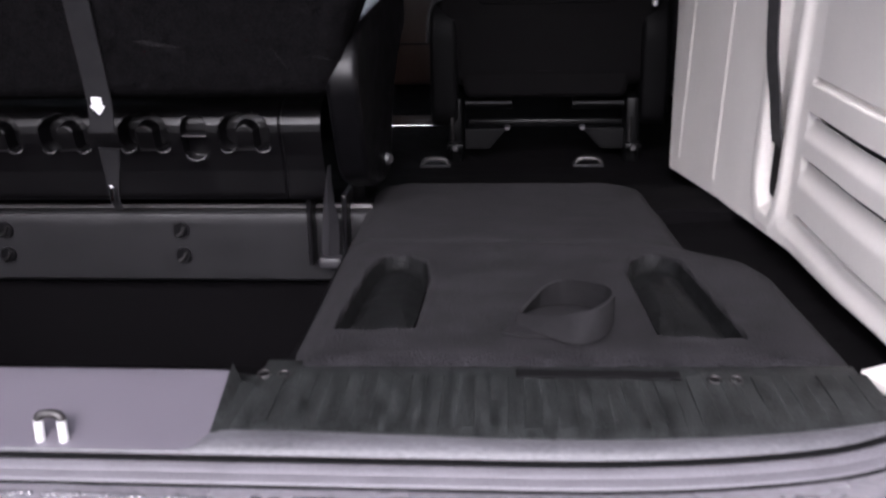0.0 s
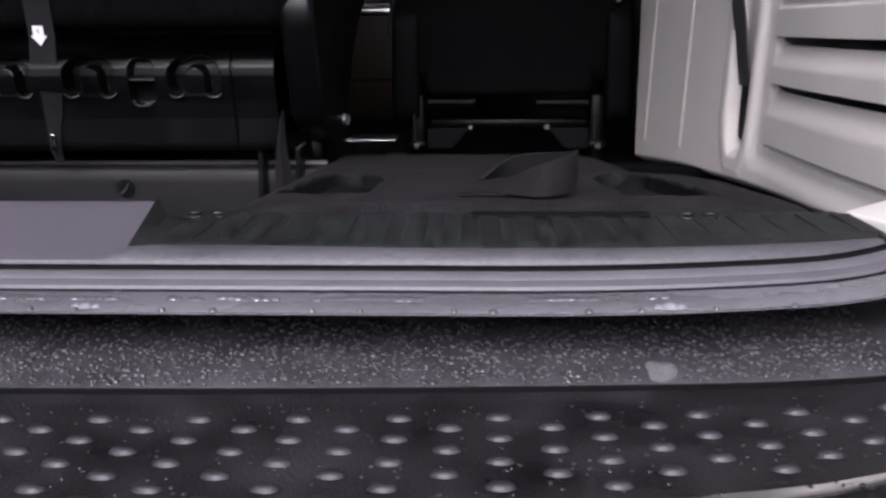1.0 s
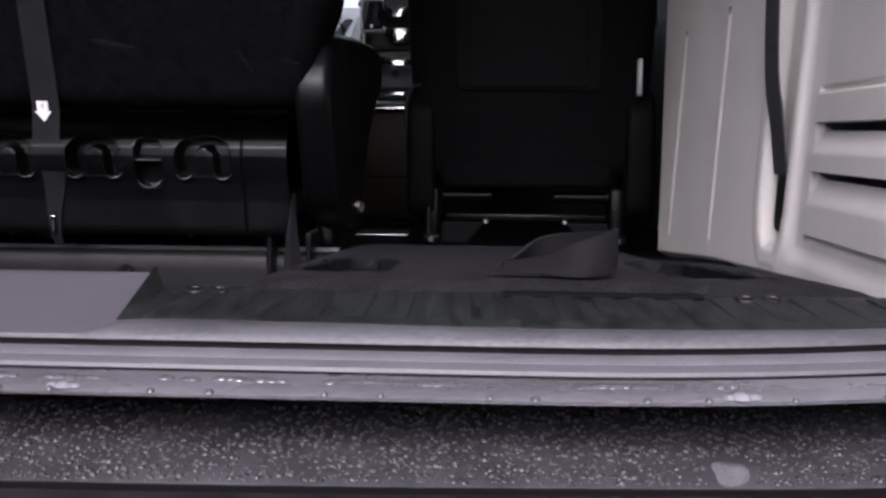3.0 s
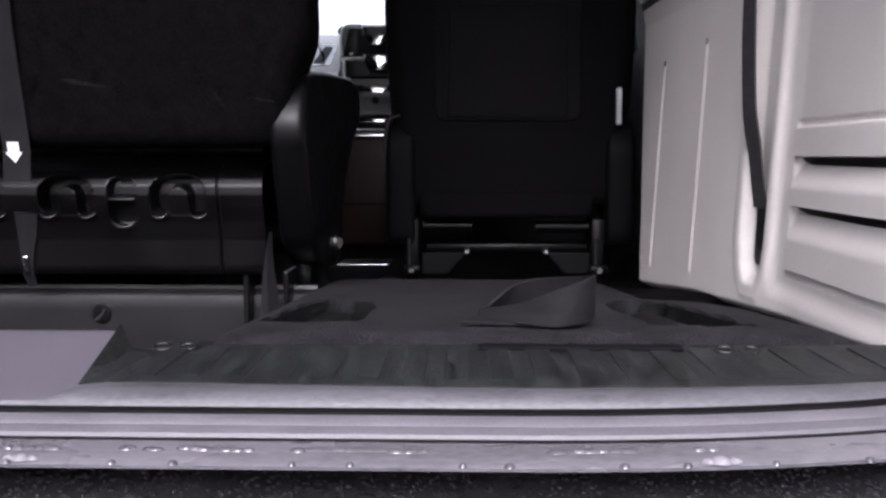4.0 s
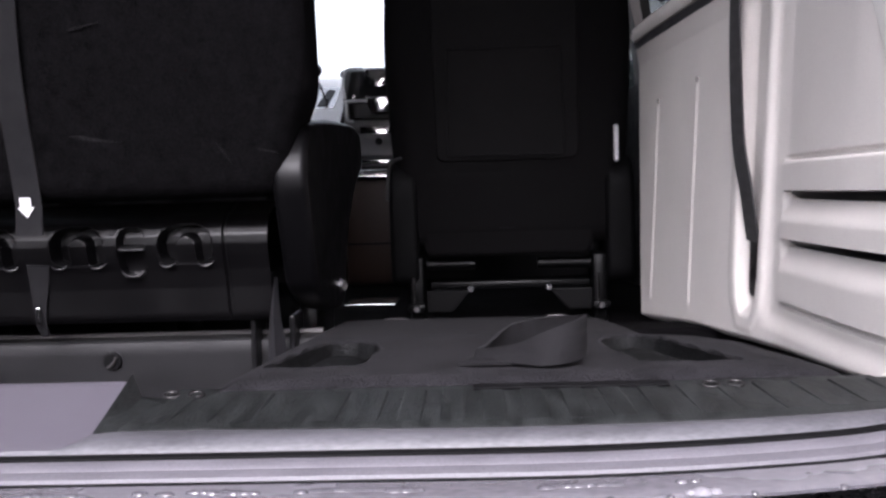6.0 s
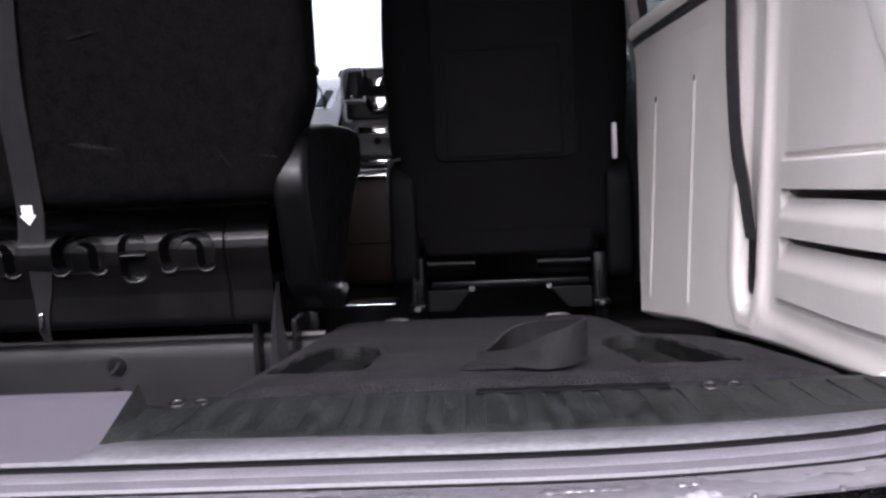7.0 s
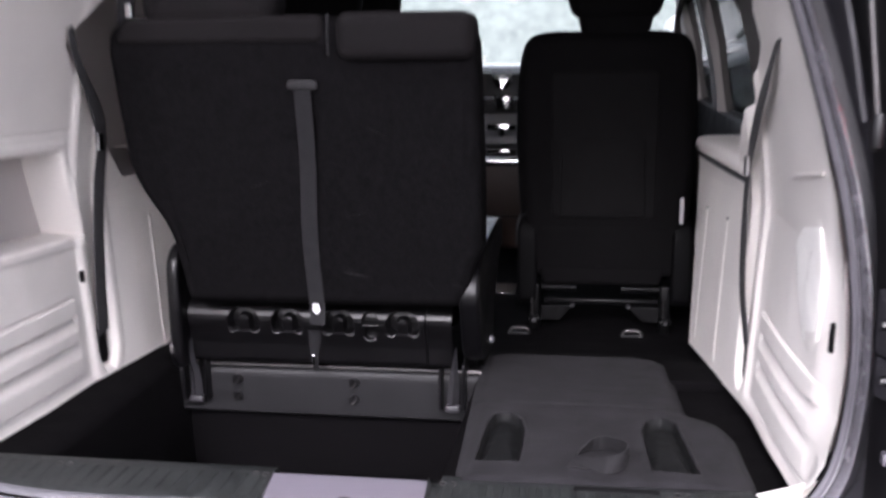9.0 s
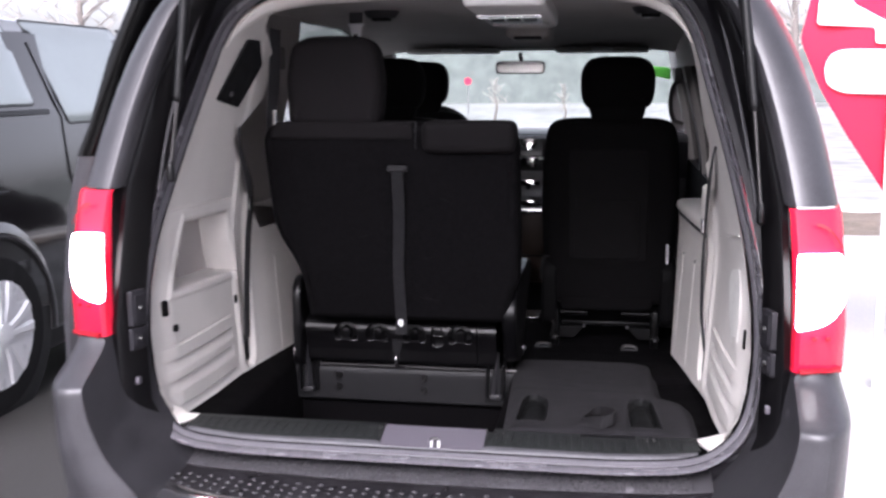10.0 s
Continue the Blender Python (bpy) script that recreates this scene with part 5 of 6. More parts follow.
part("lower_strap", ribbon([(-.243, .642, .692), (-.246, .651, .665), (-.249, .654, .640), (-.250, .658, .610), (-.249, .668, .592)], [.031, .027, .019, .015, .011], Vector((1, 0, 0)), .0026), TETHER, third, "tapered strap end", 40)
part("strap_clip", boxed(-.2535, -.2465, .6475, .6525, .610, .634, r=.0015), CHROME, third, "bright strap clip")
# hinge covers that reach down to the cross panel
for x in (-.553, .066):
    part("hinge_cover", lofted([[(x + .11 * max(0, z - .52) + w * a, y + .012 * (1 - abs(a)) * -1, z) for a in (-1, -.6, 0, .6, 1)] for z, w, y in ((.668, .002, .636), (.640, .0045, .640), (.61, .008, .650), (.58, .0115, .670), (.55, .013, .684), (.525, .0135, .690), (.512, .013, .694), (.508, .012, .702))]), HINGE, third, "grey tapered hinge cover", 40)
    part("hinge_foot", boxed(x - .017, x + .017, .680, .702, .494, .511, r=.004), HINGE, third, smooth=40)
    for d in (-.027, .027):
        part("hinge_plate", boxed(x + d - .004, x + d + .004, .675, .74, .50, .612, r=.003), BLACK_PLASTIC, third)
part("lug", boxed(-.574, -.560, .600, .612, .640, .662, r=.003), CHROME, third, "bright locking lug")
part("side_hinge", slab(rpoly([(.60, .60), (.78, .60), (.78, .80), (.66, .90), (.60, .86)], .04), lambda u, v, t: Vector((-.545 - t, u, v)), 0, .03, .01), BLACK_PLASTIC, third, smooth=50)
# cushion with its moulded outer side
part("cushion", boxed(-.55, .075, .74, 1.22, .66, .86, r=.05, seg=4), SEAT_CLOTH, third, smooth=60)
side = rpoly([(.612, .652), (.70, .618), (.80, .605), (.86, .612), (.90, .71), (1.02, .79), (1.12, .82), (1.11, .885), (1.02, .892), (.80, .886), (.63, .874), (.572, .856), (.545, .80)], [.03, .03, .02, .03, .06, .05, .03, .03, .04, .05, .04, .03, .03], 5)
part("side_cover", slab(side, lambda u, v, t: Vector((.099 + t, u, v)), .0, .044, .010, 5), SIDE_PLASTIC, third, "black moulded side cover", 50)
part("bolt", tubed([(.100, .93, .640), (.112, .93, .640)], [.011, .008], 8), STEEL, third)
part("bolt", tubed([(.140, .80, .640), (.150, .795, .640)], [.012, .008], 8), STEEL, third)
part("seat_leg", boxed(.075, .105, .82, .98, .545, .62, r=.012), BLACK_PLASTIC, third, smooth=40)


# ---- second-row and driver's seats ----
def bucket(name, label):
    """A single seat, seen from behind; its back panel faces the load bay."""
    seat = thing(name, (.412, 1.55, .52), label, "car seat")

    def back_y(z):
        return 1.377 + .03 * (z - .95)

    out = rpoly([(.190, .66), (.634, .66), (.655, .86), (.668, 1.06), (.662, 1.26), (.645, 1.345), (.58, 1.362), (.245, 1.362), (.182, 1.345), (.163, 1.26), (.156, 1.06), (.168, .86)], [.05, .05, .05, .05, .04, .04, .04, .04, .04, .04, .05, .05], 4)
    part("backrest", slab(out, lambda u, v, t: Vector((u, back_y(v) + t, v)), 0, .15, .045, 5), SEAT_CLOTH, seat, smooth=60)
    part("back_panel", slab(rpoly([(.262, .835), (.552, .835), (.556, 1.25), (.258, 1.25)], .02, 4), lambda u, v, t: Vector((u, back_y(v) - .006 + t, v)), 0, .012, .004), PANEL_CLOTH, seat, "dark grey back panel", 40)
    frame_line = [(.287, .845), (.524, .845), (.520, 1.062), (.290, 1.062)]
    pocket = part("pocket_flap", slab(rpoly(frame_line, .006, 3), lambda u, v, t: Vector((u, back_y(v) - .0085 + t, v)), 0, .006, .002), PANEL_CLOTH, seat, smooth=40)
    for a, b in zip(frame_line, frame_line[1:] + frame_line[:1]):
        part("pocket_welt", tubed([(p[0], back_y(p[1]) - .0085, p[1]) for p in (a, ((a[0] + b[0]) / 2, (a[1] + b[1]) / 2), b)], .0028, 6), MATTE_BLACK, pocket)
    part("valance", slab(rpoly([(.235, .640), (.575, .640), (.600, .82), (.215, .82)], .02), lambda u, v, t: Vector((u, 1.372 + t, v)), 0, .05, .012), SEAT_CLOTH, seat, smooth=50)
    part("valance_tag", boxed(.388, .418, 1.3695, 1.372, .6965, .6985), TETHER, seat, "small bright tag")
    hr = part("head_restraint", slab(rpoly([(.318, 1.395), (.545, 1.395), (.567, 1.44), (.570, 1.53), (.545, 1.575), (.50, 1.588), (.365, 1.588), (.32, 1.575), (.295, 1.53), (.298, 1.44)], .03, 5), lambda u, v, t: Vector((u, 1.39 + t, v)), 0, .13, .04, 5), SEAT_CLOTH, seat, "black cloth head restraint", 60)
    part("neck", slab(rpoly([(.345, 1.33), (.52, 1.33), (.545, 1.43), (.32, 1.43)], .01), lambda u, v, t: Vector((u, 1.41 + t, v)), 0, .08, .02, 3), SEAT_CLOTH, hr, smooth=60)
    for x in (.345, .52):
        part("post", tubed([(x, 1.46, 1.33), (x, 1.455, 1.42)], .0065, 10), CHROME, hr)
    part("cushion", boxed(.175, .650, 1.46, 1.95, .66, .835, r=.055, seg=4), SEAT_CLOTH, seat, smooth=60)
    for x, d in ((.177, -1), (.648, 1)):
        part("recliner_cover", slab(rpoly([(1.36, .58), (1.50, .58), (1.52, .78), (1.46, .842), (1.40, .842), (1.36, .79)], .035, 4), lambda u, v, t: Vector((x + (t if d > 0 else -t), u, v)), -.045, .014, .012, 3), SEAT_SIDE, seat, smooth=50)
    part("recliner_trim", tubed(smooth_path([(.161, 1.362, .76), (.164, 1.362, .81), (.172, 1.37, .838), (.190, 1.38, .846)], 4), .004, 8), DARK_PLASTIC, seat, smooth=60)
    # frame under the seat
    for z, x0, x1 in ((.622, .235, .335), (.620, .465, .575)):
        part("cross_tube", tubed([(x0, 1.42, z), (x1, 1.42, z)], .012, 10), SEAT_METAL, seat, smooth=60)
    part("cross_bar", boxed(.24, .575, 1.43, 1.445, .568, .584, r=.004), SEAT_METAL, seat, smooth=40)
    for a, b, c in ((.232, .325, .285), (.580, .487, .527)):
        part("bracket", slab(rpoly([(a, .522), (c, .522), (b, .568), (a, .568)] if a < b else [(c, .522), (a, .522), (a, .568), (b, .568)], .006), lambda u, v, t: Vector((u, 1.41 + t, v)), 0, .012, .003), BRACKET, seat, "dark steel bracket", 40)
        part("bracket_bolt", tubed([(b, 1.412, .570), (b, 1.400, .570)], [.007, .005], 8), STEEL, seat)
    for x in (.215, .590):
        part("latch_leg", boxed(x - .014, x + .014, 1.37, 1.47, .494, .64, r=.006), SEAT_METAL, seat, smooth=40)
        part("latch_rod", tubed([(x - .006, 1.362, .60), (x - .006, 1.362, .545)], .003, 8), DULL_STEEL, seat)
        part("foot", boxed(x - .018, x + .018, 1.35, 1.39, .530, .546, r=.005), SEAT_METAL, seat, smooth=40)
        part("foot_bolt", tubed([(x, 1.351, .537), (x, 1.343, .537)], [.007, .005], 10), STEEL, seat, "bright latch bolt", 40)
    return seat


right_seat = bucket("second_row_seat", "black cloth second-row bucket seat seen from behind")
right_seat["group"] = "second-row seats"
recliner = tagged(part("seat_lever", boxed(.6215, .6315, 1.356, 1.376, .826, .900, r=.004), DASH_GREY, right_seat, "pale recliner lever"))
left_seat = copy_thing(right_seat, Matrix.Translation(right_seat.location + Vector((-.868, 0, 0))))
driver = copy_thing(right_seat, Matrix.Translation(right_seat.location + Vector((-.905, .80, .0))))
driver.name = "driver_seat"
tagged(driver, "black cloth driver's seat facing the dashboard", "car seat")
driver["group"] = "front seats"

# ---- belts ----
for s, dy in ((1, 0.0), (-1, -.0)):
    k = 1 if s > 0 else 1.012
    belt = thing("seat_belt", (s * .68, .6, .66), "grey seat belt running down the side trim", "seat belt", "rear seat belts")
    d = 0 if s > 0 else -.11
    if s > 0:
        pts = [(.690, .285, 1.340), (.680, .305, 1.322), (.680, .38, 1.262), (.686, .50, 1.19), (.691, .60, 1.115), (.691, .628, 1.05), (.690, .632, .98), (.690, .632, .90), (.691, .624, .82), (.694, .606, .77), (.698, .603, .73), (.702, .604, .700)]
    else:
        pts = [(.655, .43, 1.37), (.668, .475, 1.30), (.675, .555, 1.19), (.682, .575, 1.12), (.686, .562, 1.05), (.690, .548, .94), (.694, .545, .82), (.698, .550, .74), (.702, .556, .700)]
    pts = smooth_path([(s * k * x, y, z) for x, y, z in pts], 5)
    part("webbing", ribbon(pts, [lerp(.020, .047, step(1.33, 1.17, p.z)) for p in pts], [Vector((-.07 * step(1.05, .9, p.z) * (s > 0), 1, .12)) for p in pts], .0022), BELT, belt, smooth=40)
    part("tongue", boxed(-.004, .004, -.012, .012, -.02, .02, r=.002, m=Matrix.Translation((s * k * .680, .575 if s > 0 else .565, 1.085 if s > 0 else 1.13))), CHROME, belt, "bright belt tongue")
    if s < 0:
        part("anchor_cover", boxed(-.012, .012, -.03, .03, -.035, .035, r=.008, m=Matrix.Translation((s * k * .603, .375 if s > 0 else .66, 1.575))), BEIGE_SHADE, belt, smooth=40)
belt = thing("seat_belt", (-.60, .66, 1.2), "dark shoulder belt beside the upright seat", "seat belt", "rear seat belts")
part("webbing", ribbon(smooth_path([(-.60, .60, 1.66), (-.600, .58, 1.52), (-.605, .56, 1.40), (-.612, .585, 1.30)], 5), .044, Vector((.5, 1, 0)), .0024), RUBBER, belt, smooth=40)
part("tongue", boxed(-.006, .006, -.004, .004, -.04, .02, r=.002, m=Matrix.Translation((-.592, .545, 1.40))), CHROME, belt, "bright belt tongue")
buckle = thing("ceiling_buckle", (-.425, .9, 1.66), "white belt tongue clipped at the headliner", "buckle")
part("plate", slab(rpoly([(-.44, 1.635), (-.41, 1.635), (-.405, 1.675), (-.395, 1.69), (-.455, 1.69), (-.445, 1.675)], .004), lambda u, v, t: Vector((u, .90 + t, v)), 0, .006, .002), WHITE_LABEL, buckle)
part("slot", boxed(-.431, -.419, .8970, .8995, 1.645, 1.655), BLACK_PLASTIC, buckle)
part("web", ribbon([(-.425, .905, 1.725), (-.425, .905, 1.705), (-.425, .904, 1.685)], .045, Vector((1, 0, 0))), RUBBER, buckle)

# ---- dashboard, windscreen, mirror ----
dash = thing("dashboard", (0, 3.0, .5), "dashboard with a pale centre stack and dark screen", "dashboard", kind="structure")
for xs in ((-.8, -.7, -.62, -.45, -.312), (-.132, .0, .16, .5, .62, .8)):
    part("top_pad", lofted([[(x, y, z - .02 * (abs(x) > .6)) for x in xs] for y, z in ((2.98, 1.0), (2.90, 1.14), (2.90, 1.205), (2.95, 1.225), (3.1, 1.235), (3.85, 1.21))]), BLACK_PLASTIC, dash, smooth=50)
part("lower_dash", boxed(-.8, .8, 2.96, 3.3, .46, .99), DARK_PLASTIC, dash)
part("hood", slab(rpoly([(-.16, 1.19), (.12, 1.19), (.11, 1.222), (-.145, 1.224)], .03), lambda u, v, t: Vector((u, 2.90 + t, v)), 0, .16, .02), BLACK_PLASTIC, dash, smooth=50)
stack = part("centre_stack", slab(rpoly([(-.14, .86), (.10, .86), (.13, 1.215), (-.14, 1.215)], .02), lambda u, v, t: Vector((u, 2.86 + .05 * (v - .86) + t, v)), 0, .1, .015), STACK_GREY, dash, "dark grey centre stack with bright trim", 50)
part("screen_bezel", slab(rpoly([(-.125, 1.105), (.10, 1.105), (.10, 1.205), (-.105, 1.205)], .01), lambda u, v, t: Vector((u, 2.845 + t, v)), 0, .03, .005), BLACK_PLASTIC, stack, smooth=40)
part("screen", slab(rpoly([(-.075, 1.115), (.06, 1.115), (.06, 1.197), (-.075, 1.197)], .003), lambda u, v, t: Vector((u, 2.825 + .16 * (v - 1.115) + t, v)), 0, .004, .001), SCREEN, stack)
part("tray", slab(rpoly([(-.115, 1.035), (.08, 1.035), (.08, 1.095), (-.115, 1.095)], .012), lambda u, v, t: Vector((u, 2.848 + t, v)), 0, .02, .004), BLACK_PLASTIC, stack, smooth=40)
part("tray_rim", tubed(smooth_path([(-.100, 2.842, 1.030), (-.120, 2.842, 1.036), (-.122, 2.842, 1.085), (-.112, 2.842, 1.100), (.08, 2.842, 1.100)], 4), .0055, 8), PALE_SILVER, stack, "bright tray rim", 60)
part("screen_frame", tubed(smooth_path([(-.128, 2.843, 1.108), (-.132, 2.843, 1.16), (-.118, 2.843, 1.208), (-.06, 2.843, 1.212)], 4), .0045, 8), PALE_SILVER, stack, smooth=60)
for x in (-.095, -.05):
    part("knob", tubed([(x, 2.84, 1.115), (x, 2.83, 1.115)], [.008, .007], 12), CHROME, stack)


def bright_face(name, outline, y0, low, high, label):
    """A polished convex face on the stack; low and high: its lean away from upright at its foot and head, in degrees."""
    z0, z1 = min(v for u, v in outline), max(v for u, v in outline)
    a, b = math.tan(radians(low)), math.tan(radians(high))
    bm = bmesh.new()
    rows = []
    for i in range(9):
        v = lerp(z0, z1, i / 8)
        cut = [lerp(p[0], q[0], (v - p[1]) / (q[1] - p[1])) for p, q in zip(outline, outline[1:] + outline[:1]) if min(p[1], q[1]) <= v <= max(p[1], q[1]) and p[1] != q[1]]
        l, h = min(cut), max(cut)
        y = y0 + a * (v - z0) + (b - a) * (v - z0) ** 2 / (2 * (z1 - z0))
        rows.append([(l, y + .025, v), (l, y + .0015, v), (l + .003, y, v), ((l + h) / 2, y - .0003, v), (h - .003, y, v), (h, y + .0015, v), (h, y + .025, v)])
    loft(bm, rows, True, True)
    return part(name, bm, SILVER_TRIM, stack, label, 40)


def bar(x0, x1, z0, z1):
    return [(x0, z0), (x1, z0), (x1, z1), (x0, z1)]


bright_face("trim_bar", bar(-.060, .060, .976, 1.000), 2.690, 2, 12, "bright trim bar")
bright_face("trim_bar", bar(-.066, .060, .880, .891), 2.735, 2, 14, "bright trim bar")
for z, h, x0, x1, y, m in ((.905, .060, -.09, .075, 2.80, STACK_GREY), (.855, .016, -.10, .08, 2.79, BLACK_PLASTIC)):
    part("trim_bar", slab(rpoly(bar(x0, x1, z, z + h), .004), lambda u, v, t: Vector((u, y + .2 * (v - z) + t, v)), 0, .02, .002), m, stack, smooth=60)
bright_face("bright_panel", [(-.030, 1.058), (.030, 1.058), (.045, 1.080), (.043, 1.106), (-.044, 1.106), (-.046, 1.085)], 2.795, 1, 5, "bright silver tray insert")
# added silver plate, shaped like the glare on the dark screen
bright_face("screen_glare", [(-.030, 1.146), (.012, 1.146), (.034, 1.174), (.034, 1.203), (-.052, 1.203), (-.052, 1.174)], 2.800, 6, 10, "silver plate in place of glare on the screen")
part("knob", tubed([(-.008, 2.84, .955), (-.008, 2.795, .955)], [.016, .013], 16), BLACK_PLASTIC, stack, smooth=50)
part("shift_panel", slab(rpoly([(-.305, 1.0), (-.150, 1.0), (-.14, 1.215), (-.305, 1.215)], .02), lambda u, v, t: Vector((u, 2.80 + 1.5 * (v - 1.0) + t, v)), 0, .02, .004), WHITE_LABEL, stack, "pale silver shifter panel", 50)
# shifter
part("shift_plate", slab(rpoly([(-.262, 1.085), (-.178, 1.085), (-.172, 1.175), (-.262, 1.175)], .012), lambda u, v, t: Vector((u, 2.795 + 1.5 * (v - 1.0) + t, v)), 0, .006, .002), CHROME, stack, "bright shifter surround", 40)
part("shift_gate", slab(rpoly([(-.245, 1.095), (-.205, 1.095), (-.185, 1.16), (-.215, 1.165)], .008), lambda u, v, t: Vector((u, 2.790 + 1.5 * (v - 1.0) + t, v)), 0, .006, .002), BLACK_PLASTIC, stack)
part("shift_lever", tubed([(-.212, 2.97, 1.12), (-.222, 2.80, 1.18)], .006, 8), CHROME, stack)
bm = bmesh.new()
bmesh.ops.create_uvsphere(bm, u_segments=14, v_segments=10, radius=.03, matrix=Matrix.Translation((-.226, 2.79, 1.205)) @ Matrix.Diagonal((1, .8, .9, 1)))
part("shift_knob", bm, BLACK_PLASTIC, stack, smooth=60)
# console between the front seats
cons = thing("floor_console", (-.02, 2.85, .5), "brown-black floor console below the dashboard", "console", kind="structure")
part("body", boxed(-.13, .09, 2.755, 2.96, .46, .83, r=.02), BROWN, cons, smooth=40)
part("groove", boxed(-.13, .09, 2.751, 2.757, .600, .608), BLACK_PLASTIC, cons)
part("lid", lofted([[(x, 2.752, .822), (x, 2.750, .826), (x, 2.7502, .831), (x, 2.7506, .836), (x, 2.7514, .841), (x, 2.7526, .846), (x, 2.7544, .851), (x, 2.759, .857), (x, 2.768, .860), (x, 2.90, .864), (x, 2.90, .82)] for x in (-.125, -.12, .08, .085)], True, True), SILVER_TRIM, cons, "satin silver lid", 60)
# steering wheel
wheel = thing("steering_wheel", (-.47, 2.72, 1.2), "dark steering wheel behind the driver's seat", "steering wheel")
m = Matrix.Translation((-.47, 2.72, 1.20)) @ Matrix.Rotation(radians(-62), 4, "X")
part("rim", tubed([m @ Vector((.19 * math.cos(a), .19 * math.sin(a), 0)) for a in (2 * math.pi * i / 40 for i in range(41))], .015, 10), BLACK_PLASTIC, wheel, smooth=60)
part("hub", tubed([m @ Vector((0, 0, -.02)), m @ Vector((0, 0, .03))], [.06, .07], 20), BLACK_PLASTIC, wheel, smooth=50)
for a in (0.1, math.pi - .1, -math.pi / 2):
    part("spoke", tubed([m @ Vector((.05 * math.cos(a), .05 * math.sin(a), 0)), m @ Vector((.18 * math.cos(a), .18 * math.sin(a), 0))], .014, 8), DARK_PLASTIC, wheel, smooth=60)
# windscreen
scr = [(2.66, 1.655), (3.0, 1.53), (3.4, 1.385), (3.85, 1.22)]
ob = part("windscreen", lofted([[(x, y + d - .06 * (x / .72) ** 2, z + d) for x in (-.74, -.5, -.25, 0, .25, .5, .74)] for d, rows in ((0, scr), (.006, scr[::-1])) for y, z in rows]), CLEAR, van, "windscreen", 60)
ob.visible_shadow = False
for s in (1, -1):
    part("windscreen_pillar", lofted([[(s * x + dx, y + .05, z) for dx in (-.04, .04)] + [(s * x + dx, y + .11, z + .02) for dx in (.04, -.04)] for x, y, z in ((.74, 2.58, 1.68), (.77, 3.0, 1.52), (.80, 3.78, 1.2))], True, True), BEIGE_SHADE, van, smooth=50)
part("windscreen_header", boxed(-.75, .75, 2.62, 2.70, 1.645, 1.76, r=.01), HEADLINER, van)
part("firewall", boxed(-.9, .9, 3.3, 3.36, .3, 1.16), DARK_PLASTIC, van)
part("cowl", lofted([[(x, y, z) for x in (-.88, -.5, 0, .5, .88)] for y, z in ((3.8, 1.20), (4.0, 1.13), (4.3, 1.02), (4.55, .86), (4.65, .6))]), PAINT, van, smooth=60)
mirror = thing("rear_mirror", (-.05, 2.85, 1.55), "interior rear-view mirror on its stalk", "mirror")
part("shell", slab(rpoly([(-.178, 1.532), (.068, 1.532), (.074, 1.585), (.055, 1.598), (-.165, 1.598), (-.184, 1.585)], .018, 4), lambda u, v, t: Vector((u, 2.80 + t, v)), 0, .035, .012), BLACK_PLASTIC, mirror, smooth=50)
part("mirror_glass", slab(rpoly([(-.170, 1.538), (.062, 1.538), (.066, 1.584), (.05, 1.592), (-.16, 1.592), (-.176, 1.584)], .015, 4), lambda u, v, t: Vector((u, 2.7985 + t + .02 * (v - 1.565), v)), 0, .002, .0005), CHROME, mirror)
part("stalk", tubed([(-.05, 2.83, 1.575), (-.05, 2.82, 1.61), (-.05, 2.76, 1.63)], .012, 10), BLACK_PLASTIC, mirror, smooth=60)
tagged(part("green_tag", slab(rpoly([(.57, 1.53), (.70, 1.50), (.70, 1.56), (.56, 1.575)], .01), lambda u, v, t: Vector((u, 2.92 + t, v)), 0, .004, .001), GREEN), "green paper tag at the windscreen", "tag")


# ---- outside ----
def wheel_of(car, c, s, g=1.0):
    """An alloy wheel; s is the side that it faces, g its size against a 0.335 m wheel."""
    w = part("wheel", tubed([(c[0] - s * .20, c[1], c[2]), (c[0] - s * .195, c[1], c[2]), (c[0] - s * .03, c[1], c[2]), (c[0], c[1], c[2]), (c[0] + s * .004, c[1], c[2])], [r * g for r in (.29, .325, .335, .315, .24)], 40), TYRE, car, "black tyre on a silver alloy wheel", 50)
    part("rim", tubed([(c[0] - s * .05, c[1], c[2]), (c[0] + s * .0, c[1], c[2]), (c[0] + s * .008, c[1], c[2]), (c[0] - s * .02, c[1], c[2])], [r * g for r in (.225, .235, .225, .215)], 40), ALLOY, w, smooth=50)
    part("brake", tubed([(c[0] - s * .06, c[1], c[2]), (c[0] - s * .008, c[1], c[2])], [.2 * g, .2 * g], 30), BLACK_PLASTIC, w)
    for k in range(10):
        a = 2 * math.pi * k / 10 + .5 + (.09 if k % 2 else -.09)
        d = Vector((0, math.cos(a), math.sin(a)))
        e = Vector((0, -math.sin(a), math.cos(a)))
        p = Vector(c)
        rings = []
        for r, h, x in ((.03, .020, .010), (.12, .019, .014), (.222, .030, .004)):
            q = p + d * r * g + Vector((s * x, 0, 0))
            rings.append([q + e * h, q + e * h * .6 + Vector((s * .012, 0, 0)), q - e * h * .6 + Vector((s * .012, 0, 0)), q - e * h])
        part("spoke", lofted(rings), ALLOY, w, smooth=40)
    part("hub_cap", tubed([(c[0], c[1], c[2]), (c[0] + s * .026, c[1], c[2]), (c[0] + s * .03, c[1], c[2])], [.055 * g, .05 * g, .02], 20), ALLOY, w, smooth=50)


